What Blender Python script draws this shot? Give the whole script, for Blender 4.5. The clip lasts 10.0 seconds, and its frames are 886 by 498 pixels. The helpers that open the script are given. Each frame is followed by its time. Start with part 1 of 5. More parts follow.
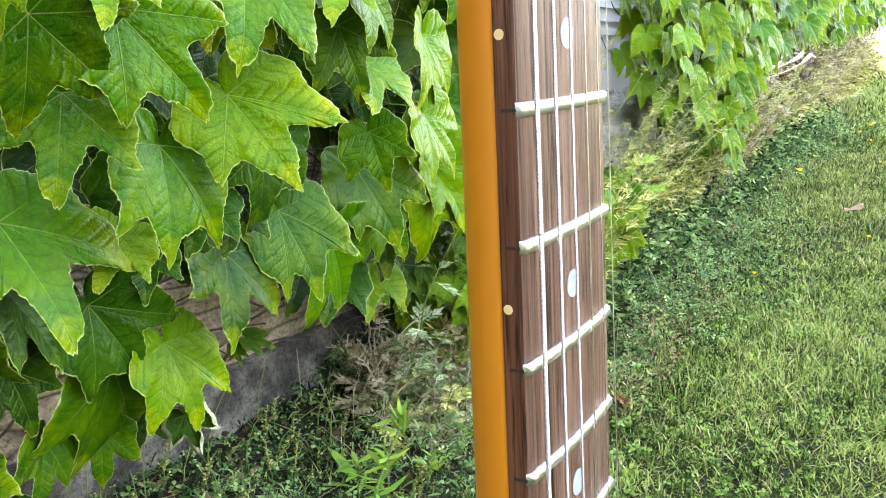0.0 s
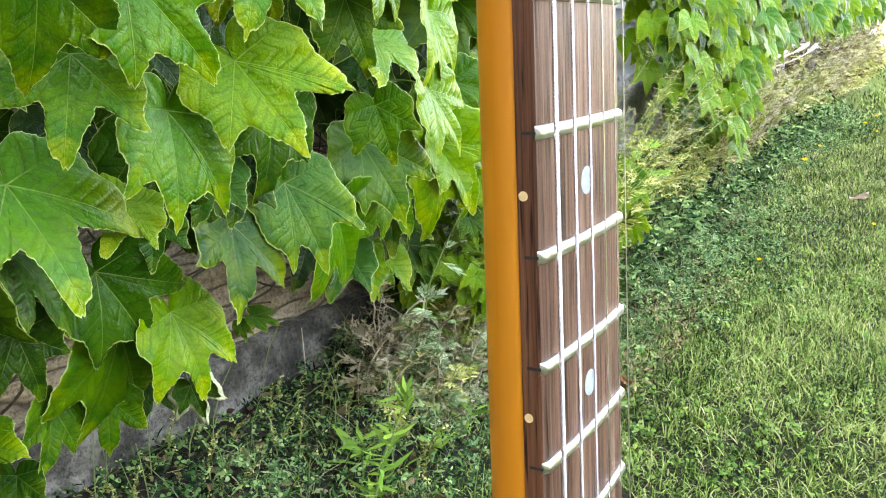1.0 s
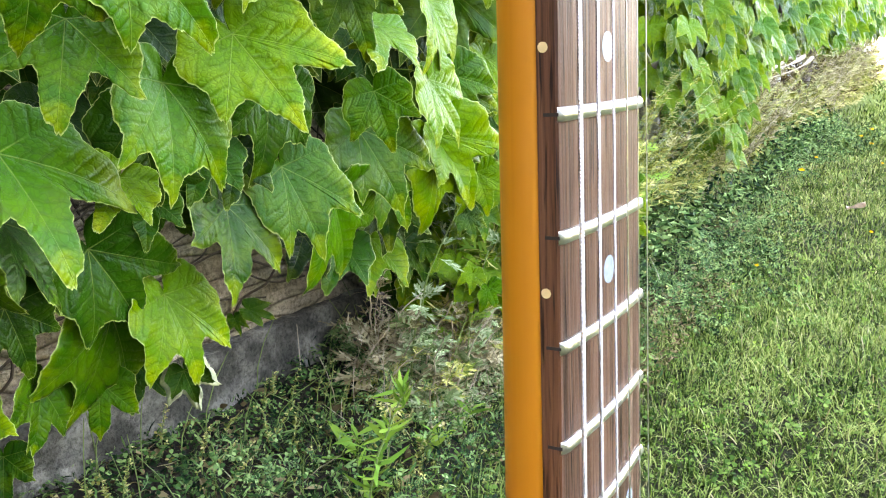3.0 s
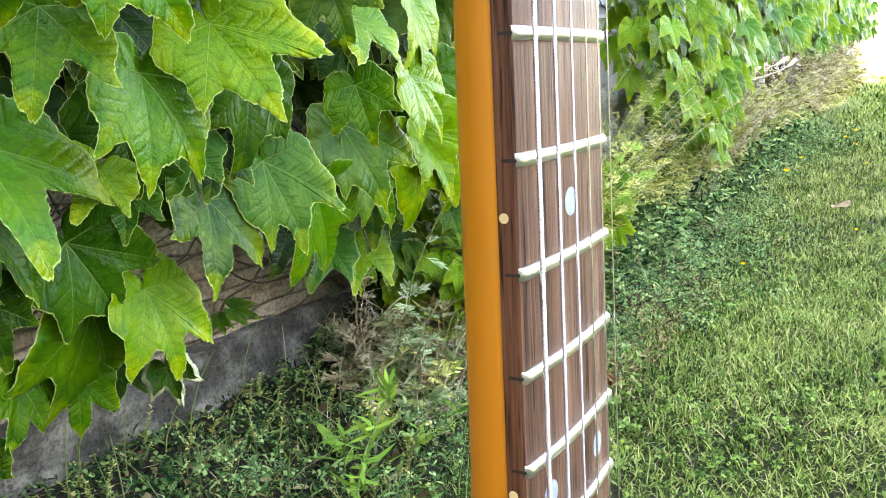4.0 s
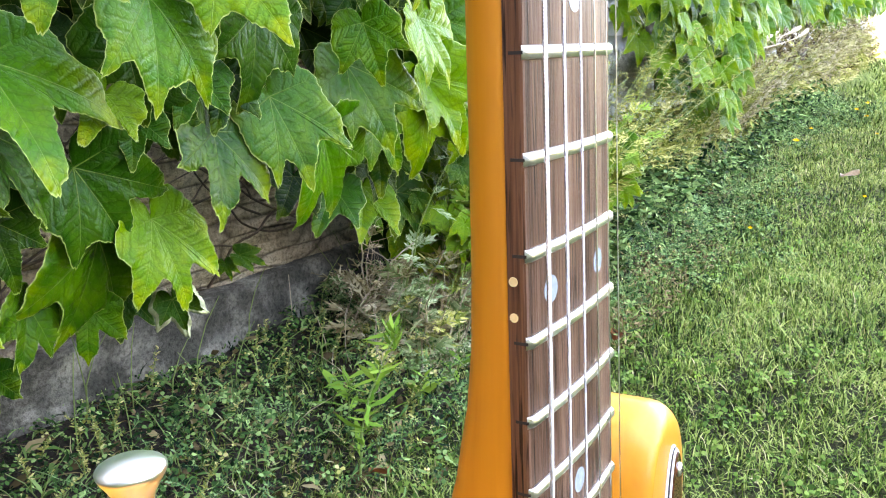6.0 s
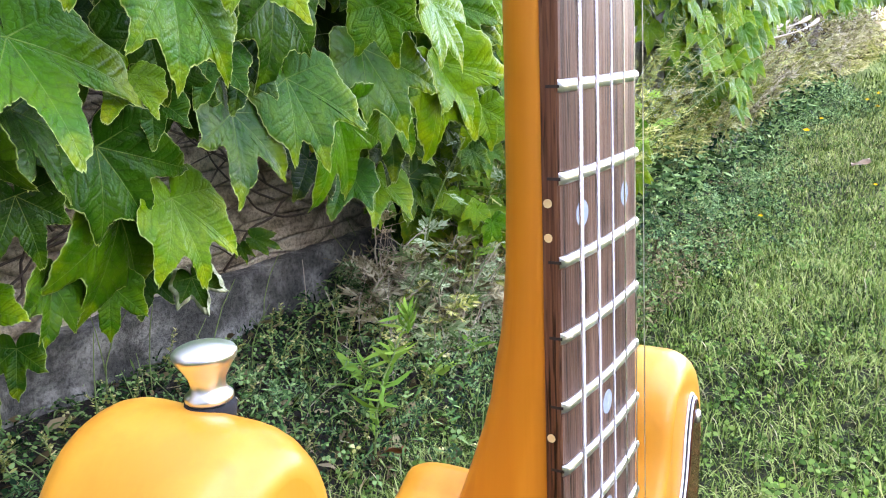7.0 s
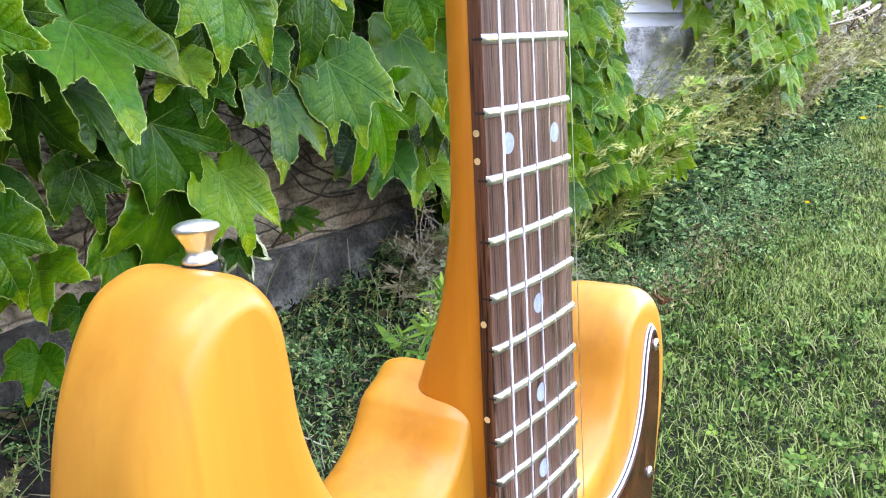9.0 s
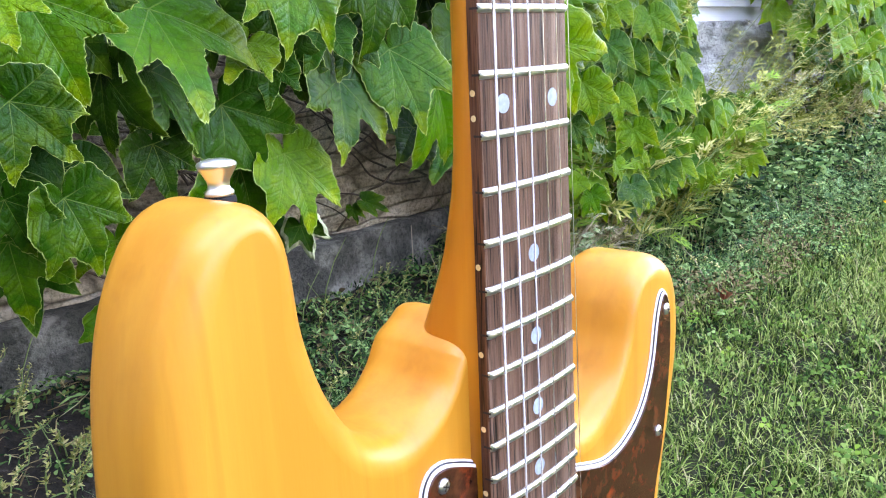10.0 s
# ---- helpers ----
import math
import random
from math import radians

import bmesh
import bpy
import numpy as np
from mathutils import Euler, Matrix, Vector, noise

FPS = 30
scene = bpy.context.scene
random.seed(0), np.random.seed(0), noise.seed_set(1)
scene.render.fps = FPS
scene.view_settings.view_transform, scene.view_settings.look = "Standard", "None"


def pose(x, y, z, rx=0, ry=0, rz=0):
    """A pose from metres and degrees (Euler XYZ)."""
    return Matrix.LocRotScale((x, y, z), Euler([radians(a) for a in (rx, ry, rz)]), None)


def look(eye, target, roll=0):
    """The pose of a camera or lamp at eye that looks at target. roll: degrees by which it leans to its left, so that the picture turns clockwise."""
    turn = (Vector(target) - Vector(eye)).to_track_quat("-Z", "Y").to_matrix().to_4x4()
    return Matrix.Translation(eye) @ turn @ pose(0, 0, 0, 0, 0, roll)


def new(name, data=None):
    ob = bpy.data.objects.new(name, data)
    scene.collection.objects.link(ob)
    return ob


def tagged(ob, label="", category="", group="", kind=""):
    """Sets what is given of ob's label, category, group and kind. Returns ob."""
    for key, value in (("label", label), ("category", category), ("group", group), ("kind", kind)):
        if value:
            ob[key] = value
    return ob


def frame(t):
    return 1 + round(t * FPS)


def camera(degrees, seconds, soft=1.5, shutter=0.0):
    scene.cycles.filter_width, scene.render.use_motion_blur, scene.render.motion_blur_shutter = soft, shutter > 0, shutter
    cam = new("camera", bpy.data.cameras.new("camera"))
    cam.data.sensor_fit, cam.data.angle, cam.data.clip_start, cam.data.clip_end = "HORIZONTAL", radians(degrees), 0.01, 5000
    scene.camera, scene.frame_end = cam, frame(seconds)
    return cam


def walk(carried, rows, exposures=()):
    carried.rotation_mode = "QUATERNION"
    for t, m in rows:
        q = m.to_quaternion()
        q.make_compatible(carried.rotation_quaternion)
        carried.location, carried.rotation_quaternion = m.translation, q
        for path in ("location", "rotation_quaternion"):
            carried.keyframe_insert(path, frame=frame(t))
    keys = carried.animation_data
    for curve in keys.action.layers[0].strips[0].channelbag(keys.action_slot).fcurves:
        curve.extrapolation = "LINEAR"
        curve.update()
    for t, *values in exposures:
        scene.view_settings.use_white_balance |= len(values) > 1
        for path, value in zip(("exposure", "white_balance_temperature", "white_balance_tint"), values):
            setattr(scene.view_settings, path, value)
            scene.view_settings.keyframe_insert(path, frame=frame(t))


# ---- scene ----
cam = camera(54.6, 10.0, 1.1)
PATH = [
    (0, (-0.174, -0.073, 0.647), (1.493, 0.949, 0.226), -3.3),
    (0.5, (-0.178, -0.073, 0.637), (1.487, 0.95, 0.211), -3.1),
    (1, (-0.181, -0.073, 0.626), (1.479, 0.955, 0.191), -3.1),
    (1.5, (-0.18, -0.071, 0.616), (1.479, 0.958, 0.179), -2.8),
    (2, (-0.179, -0.068, 0.609), (1.482, 0.962, 0.18), -2.8),
    (2.2, (-0.177, -0.068, 0.605), (1.478, 0.963, 0.16), -2.4),
    (3.5, (-0.18, -0.065, 0.586), (1.505, 0.945, 0.211), -2.9),
    (4, (-0.176, -0.071, 0.576), (1.513, 0.93, 0.195), -3.2),
    (4.5, (-0.177, -0.07, 0.566), (1.506, 0.936, 0.173), -2.9),
    (5, (-0.181, -0.07, 0.557), (1.504, 0.931, 0.157), -2.4),
    (5.5, (-0.185, -0.073, 0.545), (1.495, 0.931, 0.13), -2.4),
    (5.7, (-0.184, -0.075, 0.541), (1.492, 0.93, 0.118), -2.5),
    (6.8, (-0.196, -0.075, 0.527), (1.462, 0.948, 0.077), -2.9),
    (7, (-0.201, -0.076, 0.524), (1.457, 0.951, 0.079), -2.9),
    (7.5, (-0.213, -0.095, 0.524), (1.428, 0.956, 0.075), -2.7),
    (8, (-0.224, -0.112, 0.521), (1.395, 0.976, 0.078), -3.1),
    (8.5, (-0.229, -0.122, 0.517), (1.371, 0.989, 0.065), -3.0),
    (9, (-0.232, -0.13, 0.514), (1.35, 1.006, 0.058), -3.3),
    (9.5, (-0.234, -0.151, 0.511), (1.273, 1.08, 0.048), -3.1),
    (10, (-0.243, -0.168, 0.504), (1.23, 1.106, 0.05), -3.0),
]
walk(cam, [(t, look(eye, target, roll)) for t, eye, target, roll in PATH], exposures=((0.0, 4.76, 9000, 21), (5.7, 4.78, 8800, 21), (6.8, 4.60, 7900, 31), (10.0, 4.54, 7800, 28)))

# ---- world, sun and exposure ----
world = bpy.data.worlds.new("sky")
scene.world = world
world.use_nodes = True
sky = world.node_tree.nodes.new("ShaderNodeTexSky")
sky.sky_type, sky.sun_disc = "NISHITA", False
sky.sun_elevation, sky.sun_rotation = radians(48), radians(325)
sky.air_density, sky.dust_density = 1.0, 2.0
backing = world.node_tree.nodes["Background"]
backing.inputs["Strength"].default_value = 0.15
world.node_tree.links.new(sky.outputs["Color"], backing.inputs["Color"])

sun_data = bpy.data.lights.new("sun", "SUN")
sun_data.energy, sun_data.angle, sun_data.color = 3.0, radians(0.6), (1.0, 0.94, 0.84)
sun = new("sun", sun_data)
# the sun stands behind the house, which shades the wall, the guitar and the near lawn
sun.matrix_world = look((-5.5, 8.0, 10.5), (0, 0, 0))


# ---- materials ----
class Shader:
    """A node material under construction."""

    def __init__(self, name, rough=0.6, metal=0.0, spec=0.5):
        self.mat = bpy.data.materials.new(name)
        self.mat.use_nodes = True
        self.nodes, self.links = self.mat.node_tree.nodes, self.mat.node_tree.links
        self.bsdf = self.nodes["Principled BSDF"]
        self.out = self.nodes["Material Output"]
        self.bsdf.inputs["Roughness"].default_value = rough
        self.bsdf.inputs["Metallic"].default_value = metal
        self.bsdf.inputs["Specular IOR Level"].default_value = spec

    def node(self, kind, **values):
        n = self.nodes.new("ShaderNode" + kind)
        for key, value in values.items():
            n.inputs[key.replace("_", " ")].default_value = value
        return n

    def link(self, a, b):
        self.links.new(a, b)

    def coords(self, which="Object", scale=(1, 1, 1)):
        c = self.node("TexCoord")
        m = self.node("Mapping")
        m.inputs["Scale"].default_value = scale
        self.link(c.outputs[which], m.inputs["Vector"])
        return m.outputs["Vector"]

    def noise(self, vector, scale, detail=4.0, rough=0.55):
        n = self.node("TexNoise", Scale=scale, Detail=detail, Roughness=rough)
        self.link(vector, n.inputs["Vector"])
        return n.outputs["Fac"]

    def ramp(self, fac, *stops):
        n = self.node("ValToRGB")
        while len(n.color_ramp.elements) < len(stops):
            n.color_ramp.elements.new(0.5)
        for e, (at, colour) in zip(n.color_ramp.elements, stops):
            e.position = at
            e.color = (*colour, 1) if len(colour) == 3 else colour
        self.link(fac, n.inputs["Fac"])
        return n.outputs["Color"]

    def mix(self, fac, a, b, blend="MIX"):
        n = self.nodes.new("ShaderNodeMix")
        n.data_type, n.blend_type = "RGBA", blend
        for socket, value in ((n.inputs[0], fac), (n.inputs[6], a), (n.inputs[7], b)):
            if isinstance(value, (int, float)):
                socket.default_value = value
            elif isinstance(value, tuple):
                socket.default_value = (*value, 1)
            else:
                self.link(value, socket)
        return n.outputs[2]

    def math(self, op, a, b=None, c=None):
        n = self.nodes.new("ShaderNodeMath")
        n.operation = op
        for socket, value in zip(n.inputs, (a, b, c)):
            if value is None:
                continue
            if isinstance(value, (int, float)):
                socket.default_value = value
            else:
                self.link(value, socket)
        return n.outputs[0]

    def smooth(self, value, lo, hi):
        n = self.nodes.new("ShaderNodeMapRange")
        n.interpolation_type = "SMOOTHSTEP"
        n.inputs["From Min"].default_value, n.inputs["From Max"].default_value = lo, hi
        self.link(value, n.inputs["Value"])
        return n.outputs["Result"]

    def random(self, which="Object"):
        if which == "Object":
            return self.node("ObjectInfo").outputs["Random"]
        return self.node("NewGeometry").outputs["Random Per Island"]

    def bump(self, height, strength=0.3, distance=0.001):
        n = self.node("Bump", Strength=strength, Distance=distance)
        self.link(height, n.inputs["Height"])
        self.link(n.outputs["Normal"], self.bsdf.inputs["Normal"])
        return n.outputs["Normal"]

    def colour(self, value):
        if isinstance(value, tuple):
            self.bsdf.inputs["Base Color"].default_value = (*value, 1)
        else:
            self.link(value, self.bsdf.inputs["Base Color"])
        return self

    def leafy(self, colour, amount=0.35, normal=None):
        """Lets light through thin leaves."""
        t = self.node("BsdfTranslucent")
        if isinstance(colour, tuple):
            t.inputs["Color"].default_value = (*colour, 1)
        else:
            self.link(colour, t.inputs["Color"])
        if normal is not None:
            self.link(normal, t.inputs["Normal"])
        m = self.node("MixShader", Fac=amount)
        self.link(self.bsdf.outputs[0], m.inputs[1])
        self.link(t.outputs[0], m.inputs[2])
        self.link(m.outputs[0], self.out.inputs["Surface"])


def wood(name, dark, light, streak, rough, coat, size=1.0):
    s = Shader(name, rough, 0.0, 0.35)
    v = s.coords("Object", (60 * size, 60 * size, 2.2 * size))
    grain = s.noise(v, 1.0, 6, 0.6)
    broad = s.noise(s.coords("Object", (14 * size, 14 * size, 1.1 * size)), 1.0, 3)
    base = s.ramp(broad, (0.3, dark), (0.7, light))
    fine = s.ramp(grain, (0.42, streak), (0.62, (1, 1, 1)))
    lines = s.noise(s.coords("Object", (150 * size, 75 * size, 1.3 * size)), 1.0, 3)
    base = s.mix(0.26, base, s.ramp(lines, (0.30, (0.62, 0.46, 0.30)), (0.46, (1, 1, 1))), "MULTIPLY")
    s.colour(s.mix(0.40, base, fine, "MULTIPLY"))
    pores = s.noise(s.coords("Object", (900, 900, 120)), 1.0, 2)
    s.bump(s.math("ADD", grain, s.math("MULTIPLY", pores, 0.6)), 0.10, 0.0004)
    s.bsdf.inputs["Coat Weight"].default_value = coat
    s.bsdf.inputs["Coat Roughness"].default_value = 0.22
    return s.mat


def plain(name, colour, rough=0.5, metal=0.0, scale=220, vary=0.12, bump=0.05):
    s = Shader(name, rough, metal)
    n = s.noise(s.coords(), scale, 3)
    low = tuple(c * (1 - vary) for c in colour)
    high = tuple(min(1, c * (1 + vary)) for c in colour)
    s.colour(s.ramp(n, (0.3, low), (0.7, high)))
    s.bump(n, bump, 0.0005)
    return s.mat


AMBER = wood("amber_lacquered_ash", (0.60, 0.250, 0.022), (0.67, 0.298, 0.032), (0.80, 0.62, 0.42), 0.38, 0.25)
MAPLE = wood("amber_satin_maple", (0.56, 0.19, 0.012), (0.64, 0.245, 0.018), (0.86, 0.74, 0.6), 0.42, 0.15, 1.6)


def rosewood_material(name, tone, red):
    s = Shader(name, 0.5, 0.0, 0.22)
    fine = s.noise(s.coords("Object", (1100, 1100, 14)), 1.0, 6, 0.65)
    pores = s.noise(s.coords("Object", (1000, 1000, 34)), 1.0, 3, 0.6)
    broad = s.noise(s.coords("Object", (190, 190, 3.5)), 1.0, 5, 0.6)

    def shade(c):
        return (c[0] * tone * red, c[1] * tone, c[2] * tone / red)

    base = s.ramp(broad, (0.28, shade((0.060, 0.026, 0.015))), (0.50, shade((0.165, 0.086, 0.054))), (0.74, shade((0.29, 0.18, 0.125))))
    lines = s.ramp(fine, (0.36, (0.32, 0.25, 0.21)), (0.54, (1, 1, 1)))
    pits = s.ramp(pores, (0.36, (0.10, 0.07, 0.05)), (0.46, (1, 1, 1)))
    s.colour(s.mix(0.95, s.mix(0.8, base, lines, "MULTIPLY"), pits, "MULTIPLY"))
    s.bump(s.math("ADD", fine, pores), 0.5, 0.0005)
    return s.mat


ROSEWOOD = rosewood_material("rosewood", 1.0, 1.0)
BOARD_EDGE = rosewood_material("dark_red_rosewood_edge", 0.55, 1.35)
NICKEL = plain("nickel_silver_fret_wire", (0.84, 0.82, 0.79), 0.33, 1.0, 500, 0.06, 0.03)
CHROME = plain("polished_chrome", (0.86, 0.85, 0.84), 0.32, 1.0, 300, 0.03, 0.0)
STEEL = plain("plain_steel_string", (0.72, 0.70, 0.66), 0.30, 1.0, 900, 0.1, 0.02)
PEARL = plain("pearloid_inlay", (0.35, 0.41, 0.47), 0.25, 0.0, 420, 0.18, 0.02)
CREAM = plain("cream_side_dot", (0.72, 0.52, 0.25), 0.4, 0.0, 600, 0.08, 0.02)
WHITE_PLY = plain("white_plastic_ply", (0.80, 0.79, 0.75), 0.3, 0.0, 300, 0.03, 0.01)
BLACK_PLY = plain("black_plastic_ply", (0.015, 0.015, 0.016), 0.35, 0.0, 300, 0.1, 0.01)
FELT = plain("black_felt", (0.012, 0.012, 0.012), 0.95, 0.0, 900, 0.3, 0.5)
SLOT = plain("dark_fret_slot", (0.016, 0.010, 0.008), 0.8, 0.0, 900, 0.3, 0.2)
BONE = plain("bone_nut", (0.72, 0.66, 0.52), 0.4, 0.0, 300, 0.06, 0.05)


def wound_material():
    s = Shader("wound_nickel_string", 0.32, 1.0)
    wave = s.nodes.new("ShaderNodeTexWave")
    wave.bands_direction = "Z"
    wave.inputs["Scale"].default_value = 1200
    s.link(s.coords(), wave.inputs["Vector"])
    s.colour(s.ramp(wave.outputs["Fac"], (0.1, (0.42, 0.41, 0.39)), (0.6, (0.70, 0.68, 0.65))))
    s.bump(wave.outputs["Fac"], 0.5, 0.0002)
    return s.mat


WOUND = wound_material()


def tortoise_material():
    s = Shader("brown_tortoiseshell_plastic", 0.14, 0.0, 0.3)
    v = s.coords()
    a = s.noise(v, 55, 5, 0.6)
    b = s.noise(v, 140, 4, 0.6)
    dark = s.ramp(b, (0.35, (0.022, 0.007, 0.004)), (0.7, (0.110, 0.032, 0.012)))
    s.colour(s.mix(s.smooth(a, 0.60, 0.74), dark, (0.30, 0.045, 0.012)))
    return s.mat


TORTOISE = tortoise_material()


def ivy_material(name, deep, fresh, tip, glow):
    """Ivy leaf: palmate main veins, ribbed side veins and a paler toothed margin."""
    s = Shader(name, 0.31, 0.0, 0.10)
    c = s.node("TexCoord")
    sep = s.node("SeparateXYZ")
    s.link(c.outputs["Object"], sep.inputs[0])
    ax, y = s.math("ABSOLUTE", sep.outputs[0]), sep.outputs[1]
    r = s.math("SQRT", s.math("ADD", s.math("MULTIPLY", ax, ax), s.math("MULTIPLY", y, y)))
    uv = s.node("UVMap")
    uvs = s.node("SeparateXYZ")
    s.link(uv.outputs[0], uvs.inputs[0])
    perp = uvs.outputs[0]
    wob = s.noise(c.outputs["Object"], 6.0, 3)
    main = s.math("SUBTRACT", 1.0, s.smooth(s.math("ADD", perp, s.math("MULTIPLY", r, 0.005)), 0.002, 0.0085))
    chevron = s.math("SUBTRACT", s.math("ADD", r, s.math("MULTIPLY", wob, 0.10)), s.math("MULTIPLY", perp, 0.9))
    saw = s.math("ABSOLUTE", s.math("SUBTRACT", s.math("FRACT", s.math("MULTIPLY", chevron, 9.0)), 0.5))
    side = s.math("MULTIPLY", s.math("SUBTRACT", 1.0, s.smooth(saw, 0.01, 0.05)), 0.22)
    veins = s.math("MAXIMUM", main, side)
    mott = s.noise(c.outputs["Object"], 3.2, 5)
    ran = s.random()
    tone = s.math("ADD", s.math("MULTIPLY", ran, 0.55), s.math("MULTIPLY", mott, 0.55))
    base = s.ramp(tone, (0.25, deep), (0.80, fresh))
    out = s.math("MULTIPLY", s.math("POWER", s.math("MULTIPLY", r, 1.0), 2.2), s.smooth(mott, 0.38, 0.62))
    base = s.mix(s.math("MULTIPLY", out, 0.95), base, tip)
    base = s.mix(s.smooth(uvs.outputs[1], 0.974, 0.996), base, (0.36, 0.45, 0.13))
    # puffed blade: sheen between the side veins and darker grooves put into the colour
    base = s.mix(0.55, base, s.ramp(s.smooth(saw, 0.0, 0.42), (0.0, (0.62, 0.66, 0.62)), (0.5, (0.97, 0.97, 0.97)), (1.0, (1.0, 1.0, 1.0))), "MULTIPLY")
    fine = s.noise(c.outputs["Object"], 26.0, 3)
    base = s.mix(s.math("MULTIPLY", fine, 0.35), base, s.mix(0.5, base, (0.02, 0.05, 0.01)))
    col = s.mix(s.math("MULTIPLY", veins, 0.34), base, (0.26, 0.36, 0.08))
    s.colour(col)
    cell = s.node("TexVoronoi", Scale=24.0)
    cell.feature = "DISTANCE_TO_EDGE"
    warp = s.mix(0.08, c.outputs["Object"], s.node("TexNoise", Scale=9.0).outputs["Color"])
    s.link(warp, cell.inputs["Vector"])
    net = s.smooth(cell.outputs["Distance"], 0.0, 0.22)
    # relief of the fine vein net, also darkened into the colour
    col = s.mix(0.30, col, s.ramp(net, (0.0, (0.45, 0.50, 0.45)), (0.5, (1.0, 1.0, 1.0))), "MULTIPLY")
    s.colour(col)
    quilt = s.math("ADD", s.math("MULTIPLY", s.smooth(saw, 0.0, 0.28), 0.40), s.math("SUBTRACT", s.math("MULTIPLY", net, 0.20), s.math("MULTIPLY", main, 0.8)))
    normal = s.bump(quilt, 0.48, 0.0017)
    s.leafy(s.mix(0.5, col, glow), 0.07)
    return s.mat


IVY = ivy_material("ivy_leaf", (0.005, 0.052, 0.001), (0.027, 0.140, 0.001), (0.22, 0.29, 0.002), (0.14, 0.28, 0.005))
# darker copy of the green leaf, with the shade between leaves in its colour
IVY_SHADED = ivy_material("shaded_ivy_leaf", (0.002, 0.024, 0.001), (0.010, 0.085, 0.002), (0.08, 0.16, 0.002), (0.07, 0.16, 0.005))
IVY_YOUNG = ivy_material("young_ivy_leaf", (0.042, 0.145, 0.001), (0.100, 0.235, 0.002), (0.33, 0.37, 0.004), (0.32, 0.42, 0.02))


def foliage(name, a, b, c, rough=0.5, amount=0.2):
    """Small leaves joined in one mesh: a tone for each leaf."""
    s = Shader(name, max(rough, 0.6), 0.0, 0.06)
    ran = s.random("Island")
    n = s.noise(s.coords(), 60, 3)
    patch = s.noise(s.coords(), 7.0, 4)
    tone = s.math("ADD", s.math("MULTIPLY", ran, 0.75), s.math("MULTIPLY", n, 0.25))
    tone = s.math("ADD", tone, s.math("MULTIPLY", s.math("SUBTRACT", patch, 0.5), 0.9))
    col = s.ramp(tone, (0.20, a), (0.5, b), (0.84, c))
    s.colour(col)
    s.leafy(col, amount)
    return s.mat


GRASS = foliage("lawn_grass", (0.012, 0.034, 0.005), (0.130, 0.215, 0.036), (0.41, 0.46, 0.155), 0.5, 0.16)
NEAR_GRASS = foliage("fresh_lawn_grass", (0.007, 0.026, 0.003), (0.095, 0.190, 0.030), (0.34, 0.43, 0.13), 0.5, 0.16)
STRAW = foliage("dry_grass", (0.28, 0.24, 0.10), (0.38, 0.34, 0.17), (0.50, 0.45, 0.26), 0.7)
CLOVER = foliage("ground_cover_leaf", (0.003, 0.018, 0.006), (0.054, 0.138, 0.034), (0.25, 0.38, 0.13), 0.5, 0.06)
TURF_CLOVER = foliage("lawn_clover_leaf", (0.032, 0.085, 0.014), (0.090, 0.185, 0.032), (0.20, 0.31, 0.07))
HERB = foliage("feathery_herb_leaf", (0.08, 0.12, 0.015), (0.36, 0.37, 0.08), (0.66, 0.61, 0.25))
GREY_HERB = foliage("grey_green_herb_leaf", (0.10, 0.18, 0.06), (0.26, 0.36, 0.16), (0.52, 0.58, 0.34))
FRESH = foliage("fresh_green_herb", (0.13, 0.29, 0.04), (0.19, 0.36, 0.05), (0.27, 0.42, 0.06))
STRAW_LEAF = foliage("bleached_herb_leaf", (0.16, 0.16, 0.05), (0.38, 0.35, 0.15), (0.60, 0.54, 0.29), 0.8)
DRY = foliage("withered_leaf", (0.19, 0.155, 0.080), (0.39, 0.335, 0.19), (0.60, 0.54, 0.36), 0.8)
SEED = foliage("pale_seed_head", (0.15, 0.18, 0.04), (0.38, 0.37, 0.11), (0.62, 0.55, 0.25), 0.8)
PETAL = foliage("yellow_petal", (0.60, 0.30, 0.005), (0.74, 0.42, 0.006), (0.80, 0.52, 0.01), 0.6)
STALK = plain("green_stalk", (0.16, 0.24, 0.06), 0.6, 0.0, 120, 0.3, 0.1)
TWIG = plain("dry_vine_stem", (0.065, 0.046, 0.032), 0.85, 0.0, 160, 0.35, 0.6)
CURL = plain("bleached_leaf_underside", (0.34, 0.37, 0.20), 0.8, 0.0, 9, 0.45, 1.0)
PALE_TWIG = plain("bleached_dry_stem", (0.40, 0.33, 0.23), 0.85, 0.0, 160, 0.2, 0.4)
LITTER = foliage("dark_leaf_litter", (0.06, 0.044, 0.020), (0.17, 0.125, 0.062), (0.38, 0.30, 0.16), 0.8)
RUST = plain("rust_brown_dead_leaf", (0.36, 0.115, 0.045), 0.7, 0.0, 120, 0.35, 0.4)
PINK = plain("pale_pink_dead_leaf", (0.80, 0.64, 0.55), 0.7, 0.0, 120, 0.2, 0.3)


